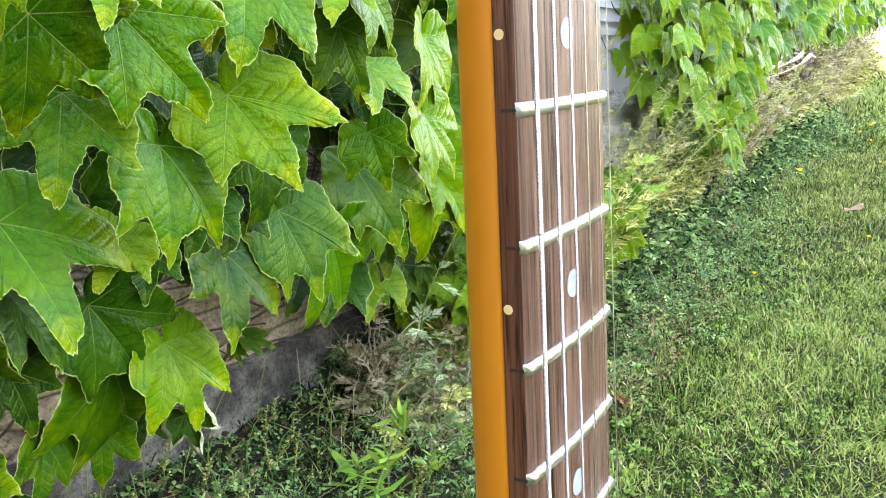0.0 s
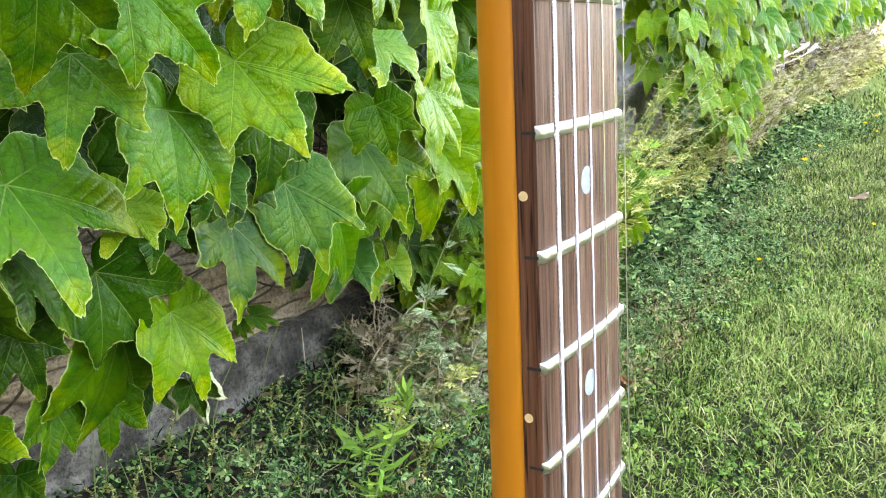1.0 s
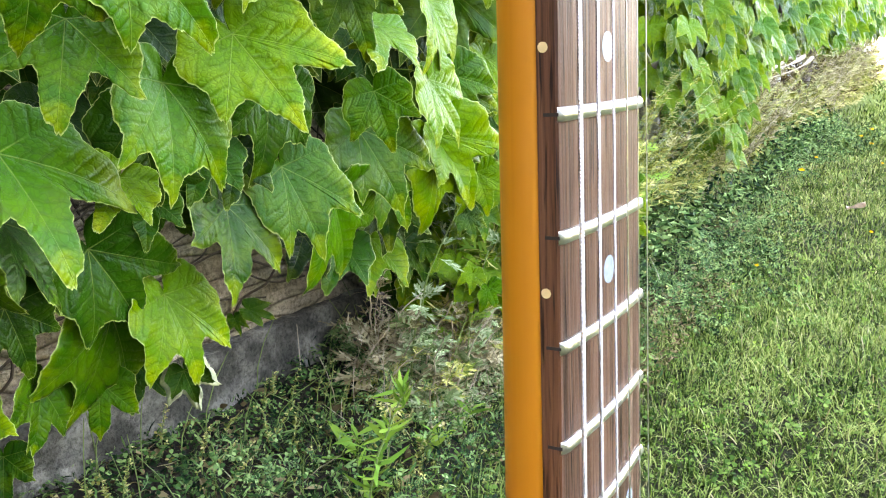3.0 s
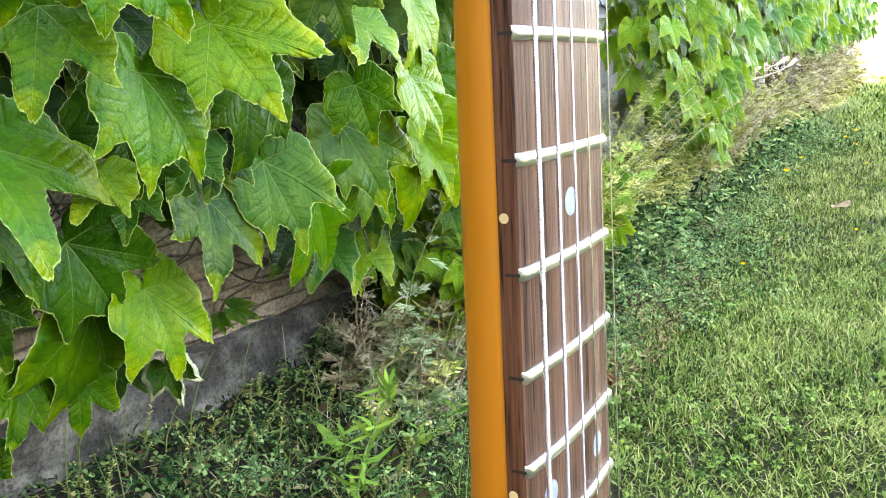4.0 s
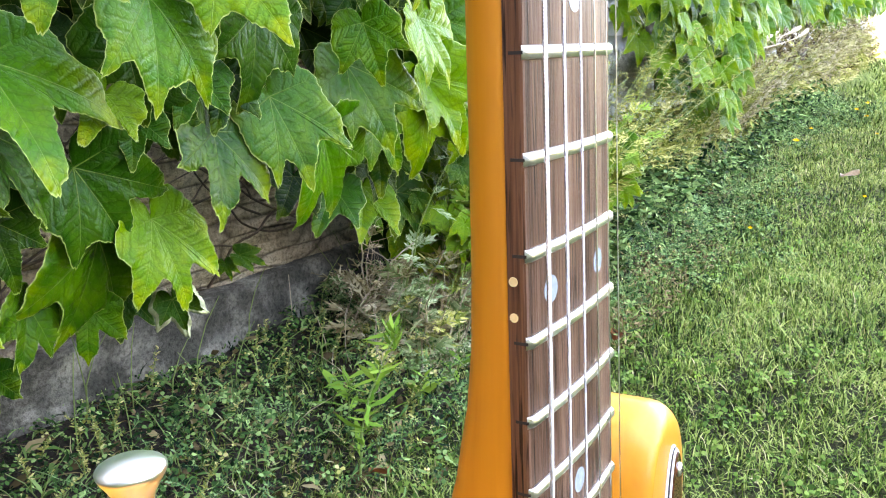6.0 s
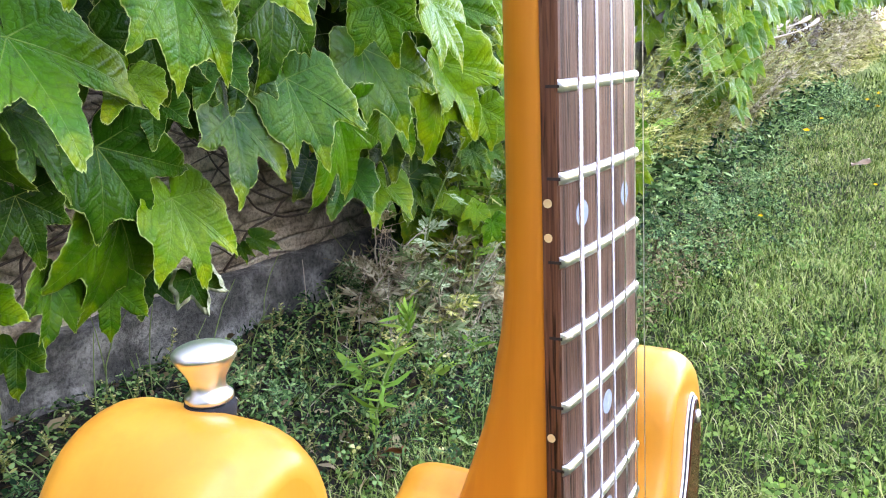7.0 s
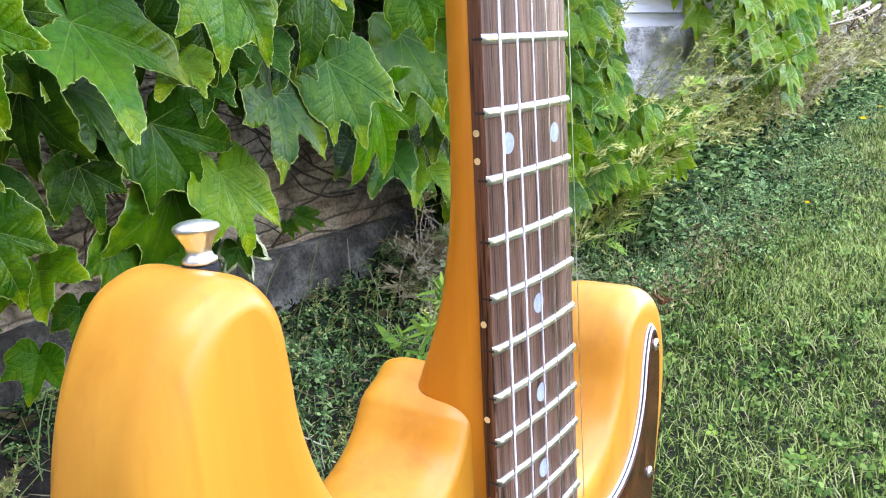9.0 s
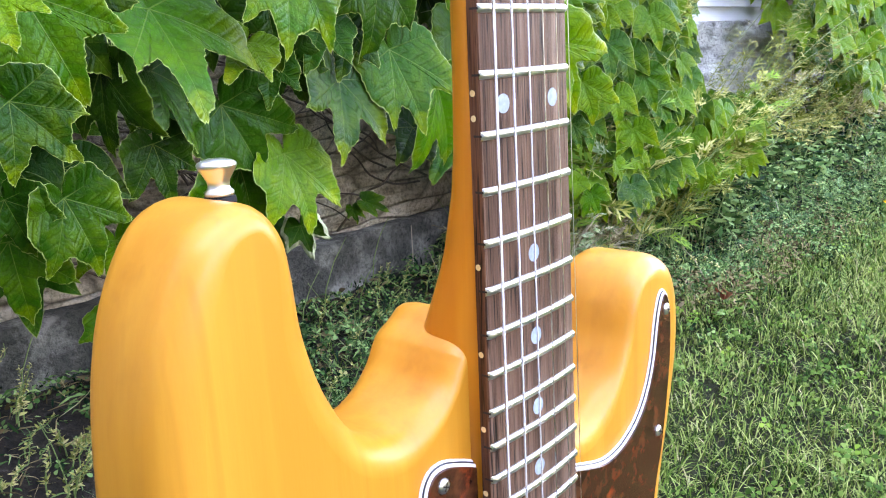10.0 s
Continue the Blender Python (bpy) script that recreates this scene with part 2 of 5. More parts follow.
def stone_material(name, colours, scale, rough=0.9, bump=0.8, cracks=0.0, strata=False):
    s = Shader(name, rough, 0.0, 0.3)
    v = s.coords()
    big = s.noise(v, scale, 6, 0.62)
    fine = s.noise(v, scale * 11, 5, 0.65)
    base = s.ramp(big, (0.30, colours[0]), (0.50, colours[1]), (0.72, colours[2]))
    speck = s.ramp(fine, (0.34, (0.16, 0.15, 0.14)), (0.55, (1, 1, 1)), (0.78, (1.0, 1.0, 1.0)))
    col = s.mix(0.7, base, speck, "MULTIPLY")
    height = s.math("ADD", s.math("MULTIPLY", big, 0.6), s.math("MULTIPLY", fine, 0.6))
    if strata:
        # flaky, nearly level layers with dark joints
        layers = s.noise(s.coords("Object", (7, 7, 46)), 1.0, 6, 0.65)
        col = s.mix(0.75, col, s.ramp(layers, (0.34, (0.20, 0.18, 0.15)), (0.47, (0.85, 0.85, 0.85)), (0.66, (1, 1, 1))), "MULTIPLY")
        height = s.math("ADD", height, s.math("MULTIPLY", layers, 1.6))
    if cracks:
        m = s.node("Mapping")
        m.inputs["Scale"].default_value = (0.6, 0.6, 3.2)
        s.link(v, m.inputs["Vector"])
        vor = s.node("TexVoronoi", Scale=cracks)
        vor.feature = "DISTANCE_TO_EDGE"
        s.link(m.outputs[0], vor.inputs["Vector"])
        gap = s.smooth(vor.outputs["Distance"], -0.05, 0.10)
        col = s.mix(gap, (0.05, 0.036, 0.022), col)
        height = s.math("ADD", height, gap)
    s.colour(col)
    pits = s.noise(v, scale * 40, 3, 0.7)
    s.bump(s.math("ADD", height, s.math("MULTIPLY", pits, 0.3)), bump, 0.014)
    return s.mat


WALL_STONE = stone_material("rough_brown_stone", ((0.22, 0.18, 0.13), (0.60, 0.51, 0.38), (0.84, 0.76, 0.60)), 14.0, cracks=9.0, strata=True)
FOOTING = stone_material("dark_grey_footing", ((0.036, 0.036, 0.029), (0.092, 0.091, 0.075), (0.34, 0.33, 0.28)), 15.0)
LIMEWASH = stone_material("limewashed_plinth", ((0.34, 0.35, 0.34), (0.74, 0.76, 0.73), (0.90, 0.91, 0.88)), 16.0, bump=1.0, strata=True)
# neutral grey of the added walls, tuned for the light they throw back
UNSEEN_WALL = stone_material("unseen_wall_grey", ((0.15, 0.15, 0.145), (0.20, 0.20, 0.19), (0.27, 0.265, 0.25)), 5.0)
CONCRETE = stone_material("pale_concrete", ((0.42, 0.39, 0.34), (0.52, 0.49, 0.43), (0.60, 0.57, 0.51)), 3.0)
SIDING = plain("white_painted_siding", (0.55, 0.56, 0.57), 0.5, 0.0, 30, 0.05, 0.05)


def soil_material():
    s = Shader("turf_soil", 0.95, 0.0, 0.2)
    v = s.coords()
    big = s.noise(v, 1.3, 5)
    fine = s.noise(v, 55, 6, 0.7)
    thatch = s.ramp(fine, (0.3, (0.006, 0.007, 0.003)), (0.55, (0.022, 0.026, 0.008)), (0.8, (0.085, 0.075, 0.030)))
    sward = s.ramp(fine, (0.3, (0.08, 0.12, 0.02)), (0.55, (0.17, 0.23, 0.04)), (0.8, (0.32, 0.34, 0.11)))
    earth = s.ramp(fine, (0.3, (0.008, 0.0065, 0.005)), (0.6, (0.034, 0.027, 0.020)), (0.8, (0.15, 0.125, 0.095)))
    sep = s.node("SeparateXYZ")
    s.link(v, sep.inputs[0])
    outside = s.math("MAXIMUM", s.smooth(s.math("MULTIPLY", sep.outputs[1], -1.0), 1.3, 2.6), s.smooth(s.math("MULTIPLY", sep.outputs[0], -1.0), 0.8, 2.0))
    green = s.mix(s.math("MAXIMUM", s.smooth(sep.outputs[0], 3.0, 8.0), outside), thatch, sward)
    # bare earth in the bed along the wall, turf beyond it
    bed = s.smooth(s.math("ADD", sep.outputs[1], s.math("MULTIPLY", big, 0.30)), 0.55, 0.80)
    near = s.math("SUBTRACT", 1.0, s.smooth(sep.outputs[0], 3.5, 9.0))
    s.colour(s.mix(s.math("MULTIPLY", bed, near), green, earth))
    s.bump(fine, 0.9, 0.02)
    return s.mat


SOIL = soil_material()


# ---- building blocks ----
def finish(name, mesh, material, parent=None, label="", smooth=True):
    ob = new(name, mesh)
    mesh.materials.append(material)
    if smooth:
        mesh.polygons.foreach_set("use_smooth", np.ones(len(mesh.polygons), bool))
    if parent is not None:
        ob.parent = parent
    if label:
        tagged(ob, label)
    return ob


def part(name, bm, material, parent=None, label="", smooth=True, flat_caps=False):
    mesh = bpy.data.meshes.new(name)
    bmesh.ops.recalc_face_normals(bm, faces=bm.faces)
    bm.to_mesh(mesh)
    bm.free()
    ob = finish(name, mesh, material, parent, label, smooth)
    if flat_caps:
        for f in mesh.polygons:
            f.use_smooth = abs(f.normal.y) < 0.9995
    return ob


def arrays(name, verts, faces, material, parent=None, label="", smooth=True):
    """One mesh from arrays of corners and of faces (all with as many corners)."""
    mesh = bpy.data.meshes.new(name)
    verts, faces = np.asarray(verts, np.float32), np.asarray(faces, np.int32)
    n, k = faces.shape
    mesh.vertices.add(len(verts))
    mesh.vertices.foreach_set("co", verts.ravel())
    mesh.loops.add(n * k)
    mesh.loops.foreach_set("vertex_index", faces.ravel())
    mesh.polygons.add(n)
    mesh.polygons.foreach_set("loop_start", np.arange(0, n * k, k, dtype=np.int32))
    mesh.update(calc_edges=True)
    return finish(name, mesh, material, parent, label, smooth)


def spline(points, steps, closed=True):
    """Catmull-Rom through 2D or 3D points."""
    p = [np.array(q, float) for q in points]
    n, out = len(p), []
    for i in range(n if closed else n - 1):
        if closed:
            a, b, c, d = p[i - 1], p[i], p[(i + 1) % n], p[(i + 2) % n]
        else:
            a, b, c, d = p[max(i - 1, 0)], p[i], p[i + 1], p[min(i + 2, n - 1)]
        for k in range(steps):
            t = k / steps
            out.append(0.5 * (2 * b + (c - a) * t + (2 * a - 5 * b + 4 * c - d) * t * t + (3 * b - a - 3 * c + d) * t ** 3))
    if not closed:
        out.append(p[-1])
    return out


def inset(outline, amount, tight=None):
    """A closed 2D outline moved inwards, less so where tight says."""
    n, out = len(outline), []
    area = sum(outline[i - 1][0] * outline[i][1] - outline[i][0] * outline[i - 1][1] for i in range(n))
    sign = 1 if area > 0 else -1
    for i in range(n):
        t = outline[(i + 1) % n] - outline[i - 1]
        t = t / (np.linalg.norm(t) + 1e-9)
        k = amount if tight is None else amount * tight(outline[i])
        out.append(outline[i] + sign * k * np.array((-t[1], t[0])))
    return out


def slab(levels, cap_front=True, cap_back=True):
    """Stacked outlines (list of (outline of x and z, y)) skinned into a solid."""
    bm = bmesh.new()
    rings = [[bm.verts.new((p[0], y, p[1])) for p in o] for o, y in levels]
    for a, b in zip(rings, rings[1:]):
        for i in range(len(a)):
            bm.faces.new((a[i - 1], a[i], b[i], b[i - 1]))
    for ring, want in ((rings[0], cap_front), (rings[-1], cap_back)):
        if want:
            f = bm.faces.new(ring)
            f.normal_update()
            bmesh.ops.triangulate(bm, faces=[f])
    return bm


def loft(sections):
    """Closed sections of 3D points skinned along, with end caps."""
    bm = bmesh.new()
    rings = [[bm.verts.new(p) for p in s] for s in sections]
    for a, b in zip(rings, rings[1:]):
        for i in range(len(a)):
            bm.faces.new((a[i - 1], a[i], b[i], b[i - 1]))
    bm.faces.new(rings[0]), bm.faces.new(rings[-1])
    return bm


def lathe(profile, at, steps=28):
    """Radius and height pairs turned about the z axis."""
    x, y, z = at
    ring = [[(x + r * math.cos(2 * math.pi * i / steps), y + r * math.sin(2 * math.pi * i / steps), z + h) for i in range(steps)] for r, h in profile]
    return loft(ring)


def tube_arrays(points, radii, sides=6):
    """Corners and quads of a tube along points."""
    p = np.asarray(points, float)
    r = np.broadcast_to(np.asarray(radii, float), (len(p),))
    t = np.gradient(p, axis=0)
    t /= np.linalg.norm(t, axis=1)[:, None] + 1e-9
    ref = np.array((0.31, 0.87, 0.38))
    u = np.cross(t, ref)
    u /= np.linalg.norm(u, axis=1)[:, None] + 1e-9
    v = np.cross(t, u)
    ang = np.linspace(0, 2 * np.pi, sides, endpoint=False)
    ring = p[:, None] + r[:, None, None] * (np.cos(ang)[None, :, None] * u[:, None] + np.sin(ang)[None, :, None] * v[:, None])
    verts = ring.reshape(-1, 3)
    faces = []
    for i in range(len(p) - 1):
        for j in range(sides):
            a, b = i * sides + j, i * sides + (j + 1) % sides
            faces.append((a, b, b + sides, a + sides))
    return verts, np.array(faces)


def join(chunks):
    """Many (corners, faces) as one."""
    verts, faces, at = [], [], 0
    for v, f in chunks:
        verts.append(v), faces.append(np.asarray(f) + at)
        at += len(v)
    return np.concatenate(verts), np.concatenate(faces)


def scatter(template, places, ups, yaws, sizes):
    """Copies of one small (corners, faces), its z axis laid along ups, as joined arrays."""
    v, f = template
    n = len(places)
    up = ups / (np.linalg.norm(ups, axis=1)[:, None] + 1e-9)
    side = np.stack((np.cos(yaws), np.sin(yaws), np.zeros(n)), 1)
    side -= up * (side * up).sum(1)[:, None]
    side /= np.linalg.norm(side, axis=1)[:, None] + 1e-9
    fwd = np.cross(up, side)
    vs = v[None] * np.asarray(sizes).reshape(n, 1, -1)
    out = places[:, None] + vs[..., :1] * side[:, None] + vs[..., 1:2] * fwd[:, None] + vs[..., 2:] * up[:, None]
    faces = f[None] + (np.arange(n) * len(v))[:, None, None]
    return out.reshape(-1, 3), faces.reshape(-1, f.shape[1])



# ---- ground ----
GX = np.concatenate((np.linspace(-60, -1.5, 14), np.linspace(-1.2, 6, 60), np.linspace(7, 160, 24)))
GY = np.concatenate((np.linspace(-90, -2.2, 16), np.linspace(-2, 1.4, 40), np.linspace(2, 90, 14)))


def lie(x, y):
    """Height of the lawn, which rises gently along the house and in a bank of earth against the wall."""
    near = np.clip(1 - np.hypot(x, y - 0.03) / 0.25, 0, 1)
    u = np.clip((y - 0.52) / 0.34, 0, 1)
    bank = (0.04 + 0.095 * np.clip((1.5 - x) / 0.6, 0, 1)) * u * u * (3 - 2 * u)
    rise = 0.035 * np.clip(x - 1.0, 0, 9)
    return rise + bank + (0.010 * np.sin(1.7 * x + 0.6) * np.cos(2.1 * y) + 0.006 * np.sin(5.1 * x + 2.3 * y)) * (1 - near)


gx, gy = np.meshgrid(GX, GY)
gv = np.stack((gx, gy, lie(gx, gy)), -1).reshape(-1, 3)
w_ = len(GX)
gi = (np.arange(len(GY) - 1)[:, None] * w_ + np.arange(w_ - 1)[None]).ravel()
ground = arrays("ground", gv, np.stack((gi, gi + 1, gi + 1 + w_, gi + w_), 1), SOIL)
tagged(ground, "green lawn with bare earth along the house wall", "lawn", kind="structure")

# ---- house wall ----
WALL_Y = 0.88


def rough_panel(name, x0, x1, z0, z1, y, deep, material, step, amp, freq, label, seed=0.0):
    """A wall slab whose front is uneven."""
    nx, nz = int((x1 - x0) / step) + 1, int((z1 - z0) / step) + 1
    xs, zs = np.linspace(x0, x1, nx), np.linspace(z0, z1, nz)
    bm = bmesh.new()
    grid = []
    for z in zs:
        row = []
        for x in xs:
            h = noise.fractal(Vector((x * freq, seed, z * freq * 1.6)), 1.0, 2.0, 4)
            row.append(bm.verts.new((x, y - amp * h, z)))
        grid.append(row)
    for a, b in zip(grid, grid[1:]):
        for i in range(nx - 1):
            bm.faces.new((a[i], a[i + 1], b[i + 1], b[i]))
    edge = grid[0] + [r[-1] for r in grid[1:]] + grid[-1][-2::-1] + [r[0] for r in grid[-2:0:-1]]
    back = [bm.verts.new((v.co.x, y + deep, v.co.z)) for v in edge]
    for i in range(len(edge)):
        bm.faces.new((edge[i - 1], edge[i], back[i], back[i - 1]))
    bm.faces.new(back)
    return tagged(part(name, bm, material), label, "wall", kind="structure")


rough_panel("wall_north", -2.2, 1.72, 0.20, 1.20, WALL_Y, 0.25, WALL_STONE, 0.022, 0.022, 9.0, "rough brown stone wall behind the ivy")
rough_panel("footing", -2.2, 1.72, -0.10, 0.212, 0.845, 0.28, FOOTING, 0.02, 0.010, 7.0, "dark grey stone footing under the ivy wall", 5.0)
rough_panel("plinth", 1.72, 10.8, -0.10, 0.541, 0.87, 0.23, LIMEWASH, 0.022, 0.034, 12.0, "pale limewashed plinth under white siding", 9.0)


def box(bm, x0, x1, y0, y1, z0, z1, lean=0.0):
    v = [bm.verts.new((x, y + (lean if z == z0 else 0.0), z)) for z in (z0, z1) for y in (y0, y1) for x in (x0, x1)]
    for f in ((0, 1, 3, 2), (4, 5, 7, 6), (0, 1, 5, 4), (2, 3, 7, 6), (0, 2, 6, 4), (1, 3, 7, 5)):
        bm.faces.new([v[i] for i in f])


bm = bmesh.new()
box(bm, -7, 10.8, 0.93, 1.15, 0.10, 7.2)
house = part("wall_house", bm, SIDING, None, "", False)
tagged(house, "house wall clad with white painted boards", "wall", kind="structure")
bm = bmesh.new()
box(bm, 0, 1, -0.010, 0.010, 0, 1, -0.012)
board_mesh = bpy.data.meshes.new("siding_board")
bmesh.ops.recalc_face_normals(bm, faces=bm.faces)
bm.to_mesh(board_mesh)
bm.free()
board_mesh.materials.append(SIDING)
for i in range(64):
    z = 0.541 + 0.041 * i if i < 12 else 1.033 + 0.118 * (i - 12)
    ob = new("siding_board", board_mesh)
    x0 = 1.72 if z < 1.2 else -7.0
    ob.matrix_world = Matrix.Translation((x0, 0.905, z)) @ Matrix.Diagonal((10.8 - x0, 1, 0.046 if i < 12 else 0.125, 1))
    ob.parent = house

# plain unseen walls added behind the camera: they block low sky and bounce light
for name, x0, x1, y0, y1 in (("wall_south", -7.0, 30.0, -6.3, -6.0), ("wall_west", -4.8, -4.5, -6.0, 0.93)):
    bm = bmesh.new()
    box(bm, x0, x1, y0, y1, -0.1, 2.2 if y1 < 0 else 5.8)
    tagged(part(name, bm, UNSEEN_WALL, None, "", False), "plain grey unseen wall added to shape the light", "wall", kind="structure")
bm = bmesh.new()
box(bm, 11.5, 40.0, 0.9, 9.0, -0.1, 0.36)
tagged(part("pavement", bm, CONCRETE, None, "", False), "sunlit pale concrete paving beyond the house", "paving", kind="structure")

# ---- electric guitar, standing upright on the lawn ----
NUT, SCALE = 0.80, 0.648


def fret_at(n):
    return NUT - SCALE * (1 - 2 ** (-n / 12))


def neck_width(z):
    return 0.042 + 0.0097 * (NUT - z) / 0.324


guitar = new("electric_guitar")
guitar.empty_display_size = 0.1
tagged(guitar, "amber solid-body electric guitar standing upright on the lawn", "guitar")

OUTLINE = spline([
    (-0.012, 0.4105), (-0.0225, 0.4064), (-0.0292, 0.4026), (-0.0322, 0.3985), (-0.0370, 0.3912), (-0.0450, 0.3855), (-0.0590, 0.3825), (-0.0735, 0.388), (-0.085, 0.405),
    (-0.0915, 0.424), (-0.0945, 0.444), (-0.0975, 0.4570), (-0.104, 0.4655), (-0.113, 0.4670), (-0.124, 0.4615), (-0.134, 0.447),
    (-0.1405, 0.428), (-0.1445, 0.400), (-0.1455, 0.360), (-0.140, 0.310), (-0.133, 0.260), (-0.132, 0.205),
    (-0.143, 0.155), (-0.155, 0.110), (-0.154, 0.068), (-0.130, 0.033), (-0.085, 0.012), (-0.020, 0.003),
    (0.050, 0.006), (0.110, 0.025), (0.150, 0.060), (0.163, 0.105), (0.153, 0.150), (0.131, 0.195),
    (0.122, 0.240), (0.1265, 0.280), (0.1372, 0.320), (0.1445, 0.352), (0.1440, 0.378), (0.1360, 0.3965),
    (0.119, 0.4045), (0.103, 0.400), (0.0935, 0.387), (0.0875, 0.370), (0.077, 0.354), (0.060, 0.345),
    (0.040, 0.343), (0.022, 0.349), (0.012, 0.370), (0.004, 0.395)], 6)
FRONT, BACK, ROUND = 0.0105, 0.0555, 0.0115


def shoulder(p):
    """The edge is less rounded where the body meets the neck and at the tip of the long horn."""
    d = math.hypot(p[0] + 0.016, p[1] - 0.396)
    u = min(1, max(0, (d - 0.020) / 0.030))
    d = math.hypot(p[0] + 0.108, p[1] - 0.463)
    v = min(1, max(0, (d - 0.008) / 0.030))
    d = math.hypot(p[0] - 0.092, p[1] - 0.375)
    w = min(1, max(0, (d - 0.018) / 0.025))
    return (0.48 + 0.52 * u * u * (3 - 2 * u)) * (0.62 + 0.38 * v * v * (3 - 2 * v)) * (0.45 + 0.55 * w * w * (3 - 2 * w))


levels = [(inset(OUTLINE, ROUND + 0.0015, shoulder), FRONT)]
for k in range(7):
    a = math.pi / 2 * k / 6
    levels.append((inset(OUTLINE, ROUND * (1 - math.sin(a)), shoulder), FRONT + ROUND * (1 - math.cos(a))))
for k in range(7):
    a = math.pi / 2 * k / 6
    levels.append((inset(OUTLINE, ROUND * (1 - math.cos(a)), shoulder), BACK - ROUND * (1 - math.sin(a))))
levels.append((inset(OUTLINE, ROUND + 0.0015, shoulder), BACK))
part("body", slab(levels), AMBER, guitar, "amber lacquered ash body with rounded edges and two horns", True, True)


def neck_section(z, depth, power, width):
    """Flat towards the fretboard, rounded behind."""
    pts = []
    for i in range(33):
        a = math.pi * i / 32
        c, s = math.cos(a), math.sin(a)
        pts.append((width / 2 * math.copysign(abs(c) ** (2 / power), c), 0.0054 + (depth - 0.0054) * abs(s) ** (2 / power), z))
    return pts


sections = []
for z, depth, power in ((0.808, 0.0200, 2.1), (0.78, 0.0205, 2.1), (0.70, 0.0212, 2.1), (0.60, 0.0220, 2.1), (0.52, 0.0226, 2.15), (0.490, 0.0229, 2.2),
                        (0.470, 0.0235, 2.3), (0.455, 0.0248, 2.5), (0.445, 0.0264, 2.8), (0.436, 0.0274, 3.2), (0.428, 0.0292, 3.7), (0.421, 0.0312, 4.3), (0.415, 0.0330, 5.0), (0.410, 0.0346, 5.6), (0.4065, 0.0358, 6.0), (0.4050, 0.0358, 6.0), (0.4040, 0.0280, 9.0), (0.345, 0.0280, 9.0)):
    sections.append(neck_section(z, depth, power, neck_width(z) - 0.0004))
part("neck", loft(sections), MAPLE, guitar, "amber satin maple neck")
head = spline([(-0.020, 0.800), (-0.024, 0.830), (-0.033, 0.850), (-0.030, 0.900), (-0.020, 0.960), (0.000, 0.985), (0.030, 0.975), (0.040, 0.945), (0.030, 0.915), (0.030, 0.860), (0.024, 0.830), (0.020, 0.800)], 5)
part("headstock", slab([(inset(head, 0.001), 0.0068), (head, 0.0078), (head, 0.0200), (inset(head, 0.001), 0.0210)]), MAPLE, guitar)

RADIUS = 0.241
BOARD_END = 0.3175


def crown(x, lift=0.0):
    """Height of the cambered fretboard, towards the player's side (-y)."""
    return -(math.sqrt(RADIUS ** 2 - x * x) - RADIUS) * 1.0 - lift


sections = []
for i in range(25):
    z = 0.802 + (BOARD_END - 0.802) * i / 24
    h = neck_width(z) / 2
    top = [(h * u, crown(h * u) + (0.0005 if abs(u) > 0.99 else 0.0), z) for u in (1, 0.985, 0.8, 0.55, 0.3, 0, -0.3, -0.55, -0.8, -0.985, -1)]
    sections.append(top + [(-h, 0.0056, z), (h, 0.0056, z)])
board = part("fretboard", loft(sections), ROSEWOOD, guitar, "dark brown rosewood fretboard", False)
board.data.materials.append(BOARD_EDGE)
# side faces get the darker, redder rosewood
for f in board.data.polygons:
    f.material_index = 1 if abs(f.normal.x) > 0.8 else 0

for n in range(1, 23):
    z = fret_at(n)
    half = neck_width(z) / 2
    rows = []
    for i in range(15):
        u = -1 + 2 * i / 14
        x = u * (half - 0.0002)
        low = crown(x) + 0.00015
        tall = 0.0014 if 0 < i < 14 else 0.0002
        wide = 0.00145
        if i == 0 or i == 14:
            x = math.copysign(half - 0.0001, u)
        elif i == 1 or i == 13:
            x = math.copysign(half - 0.0013, u)
        rows.append([(x, low - tall * s, z + wide * c) for c, s in ((1, 0), (0.92, 0.45), (0.62, 0.84), (0, 1), (-0.62, 0.84), (-0.92, 0.45), (-1, 0))])
    part("fret", loft(rows), NICKEL, guitar)
    bm = bmesh.new()
    box(bm, -half - 0.00006, -half + 0.0006, 0.0011, 0.0043, z - 0.00035, z + 0.00035)
    part("fret_slot", bm, SLOT, guitar, "", False)


def disc(name, x, z, r, material, thick=0.0004, seg=24):
    """A round inlay lying on the cambered board."""
    bm = bmesh.new()
    top = [bm.verts.new((x + r * math.cos(a), crown(x + r * math.cos(a)) - 0.00006, z + r * math.sin(a))) for a in (2 * math.pi * i / seg for i in range(seg))]
    low = [bm.verts.new((v.co.x, v.co.y + thick, v.co.z)) for v in top]
    bm.faces.new(top), bm.faces.new(low)
    for i in range(seg):
        bm.faces.new((top[i - 1], top[i], low[i], low[i - 1]))
    return part(name, bm, material, guitar, "", False)


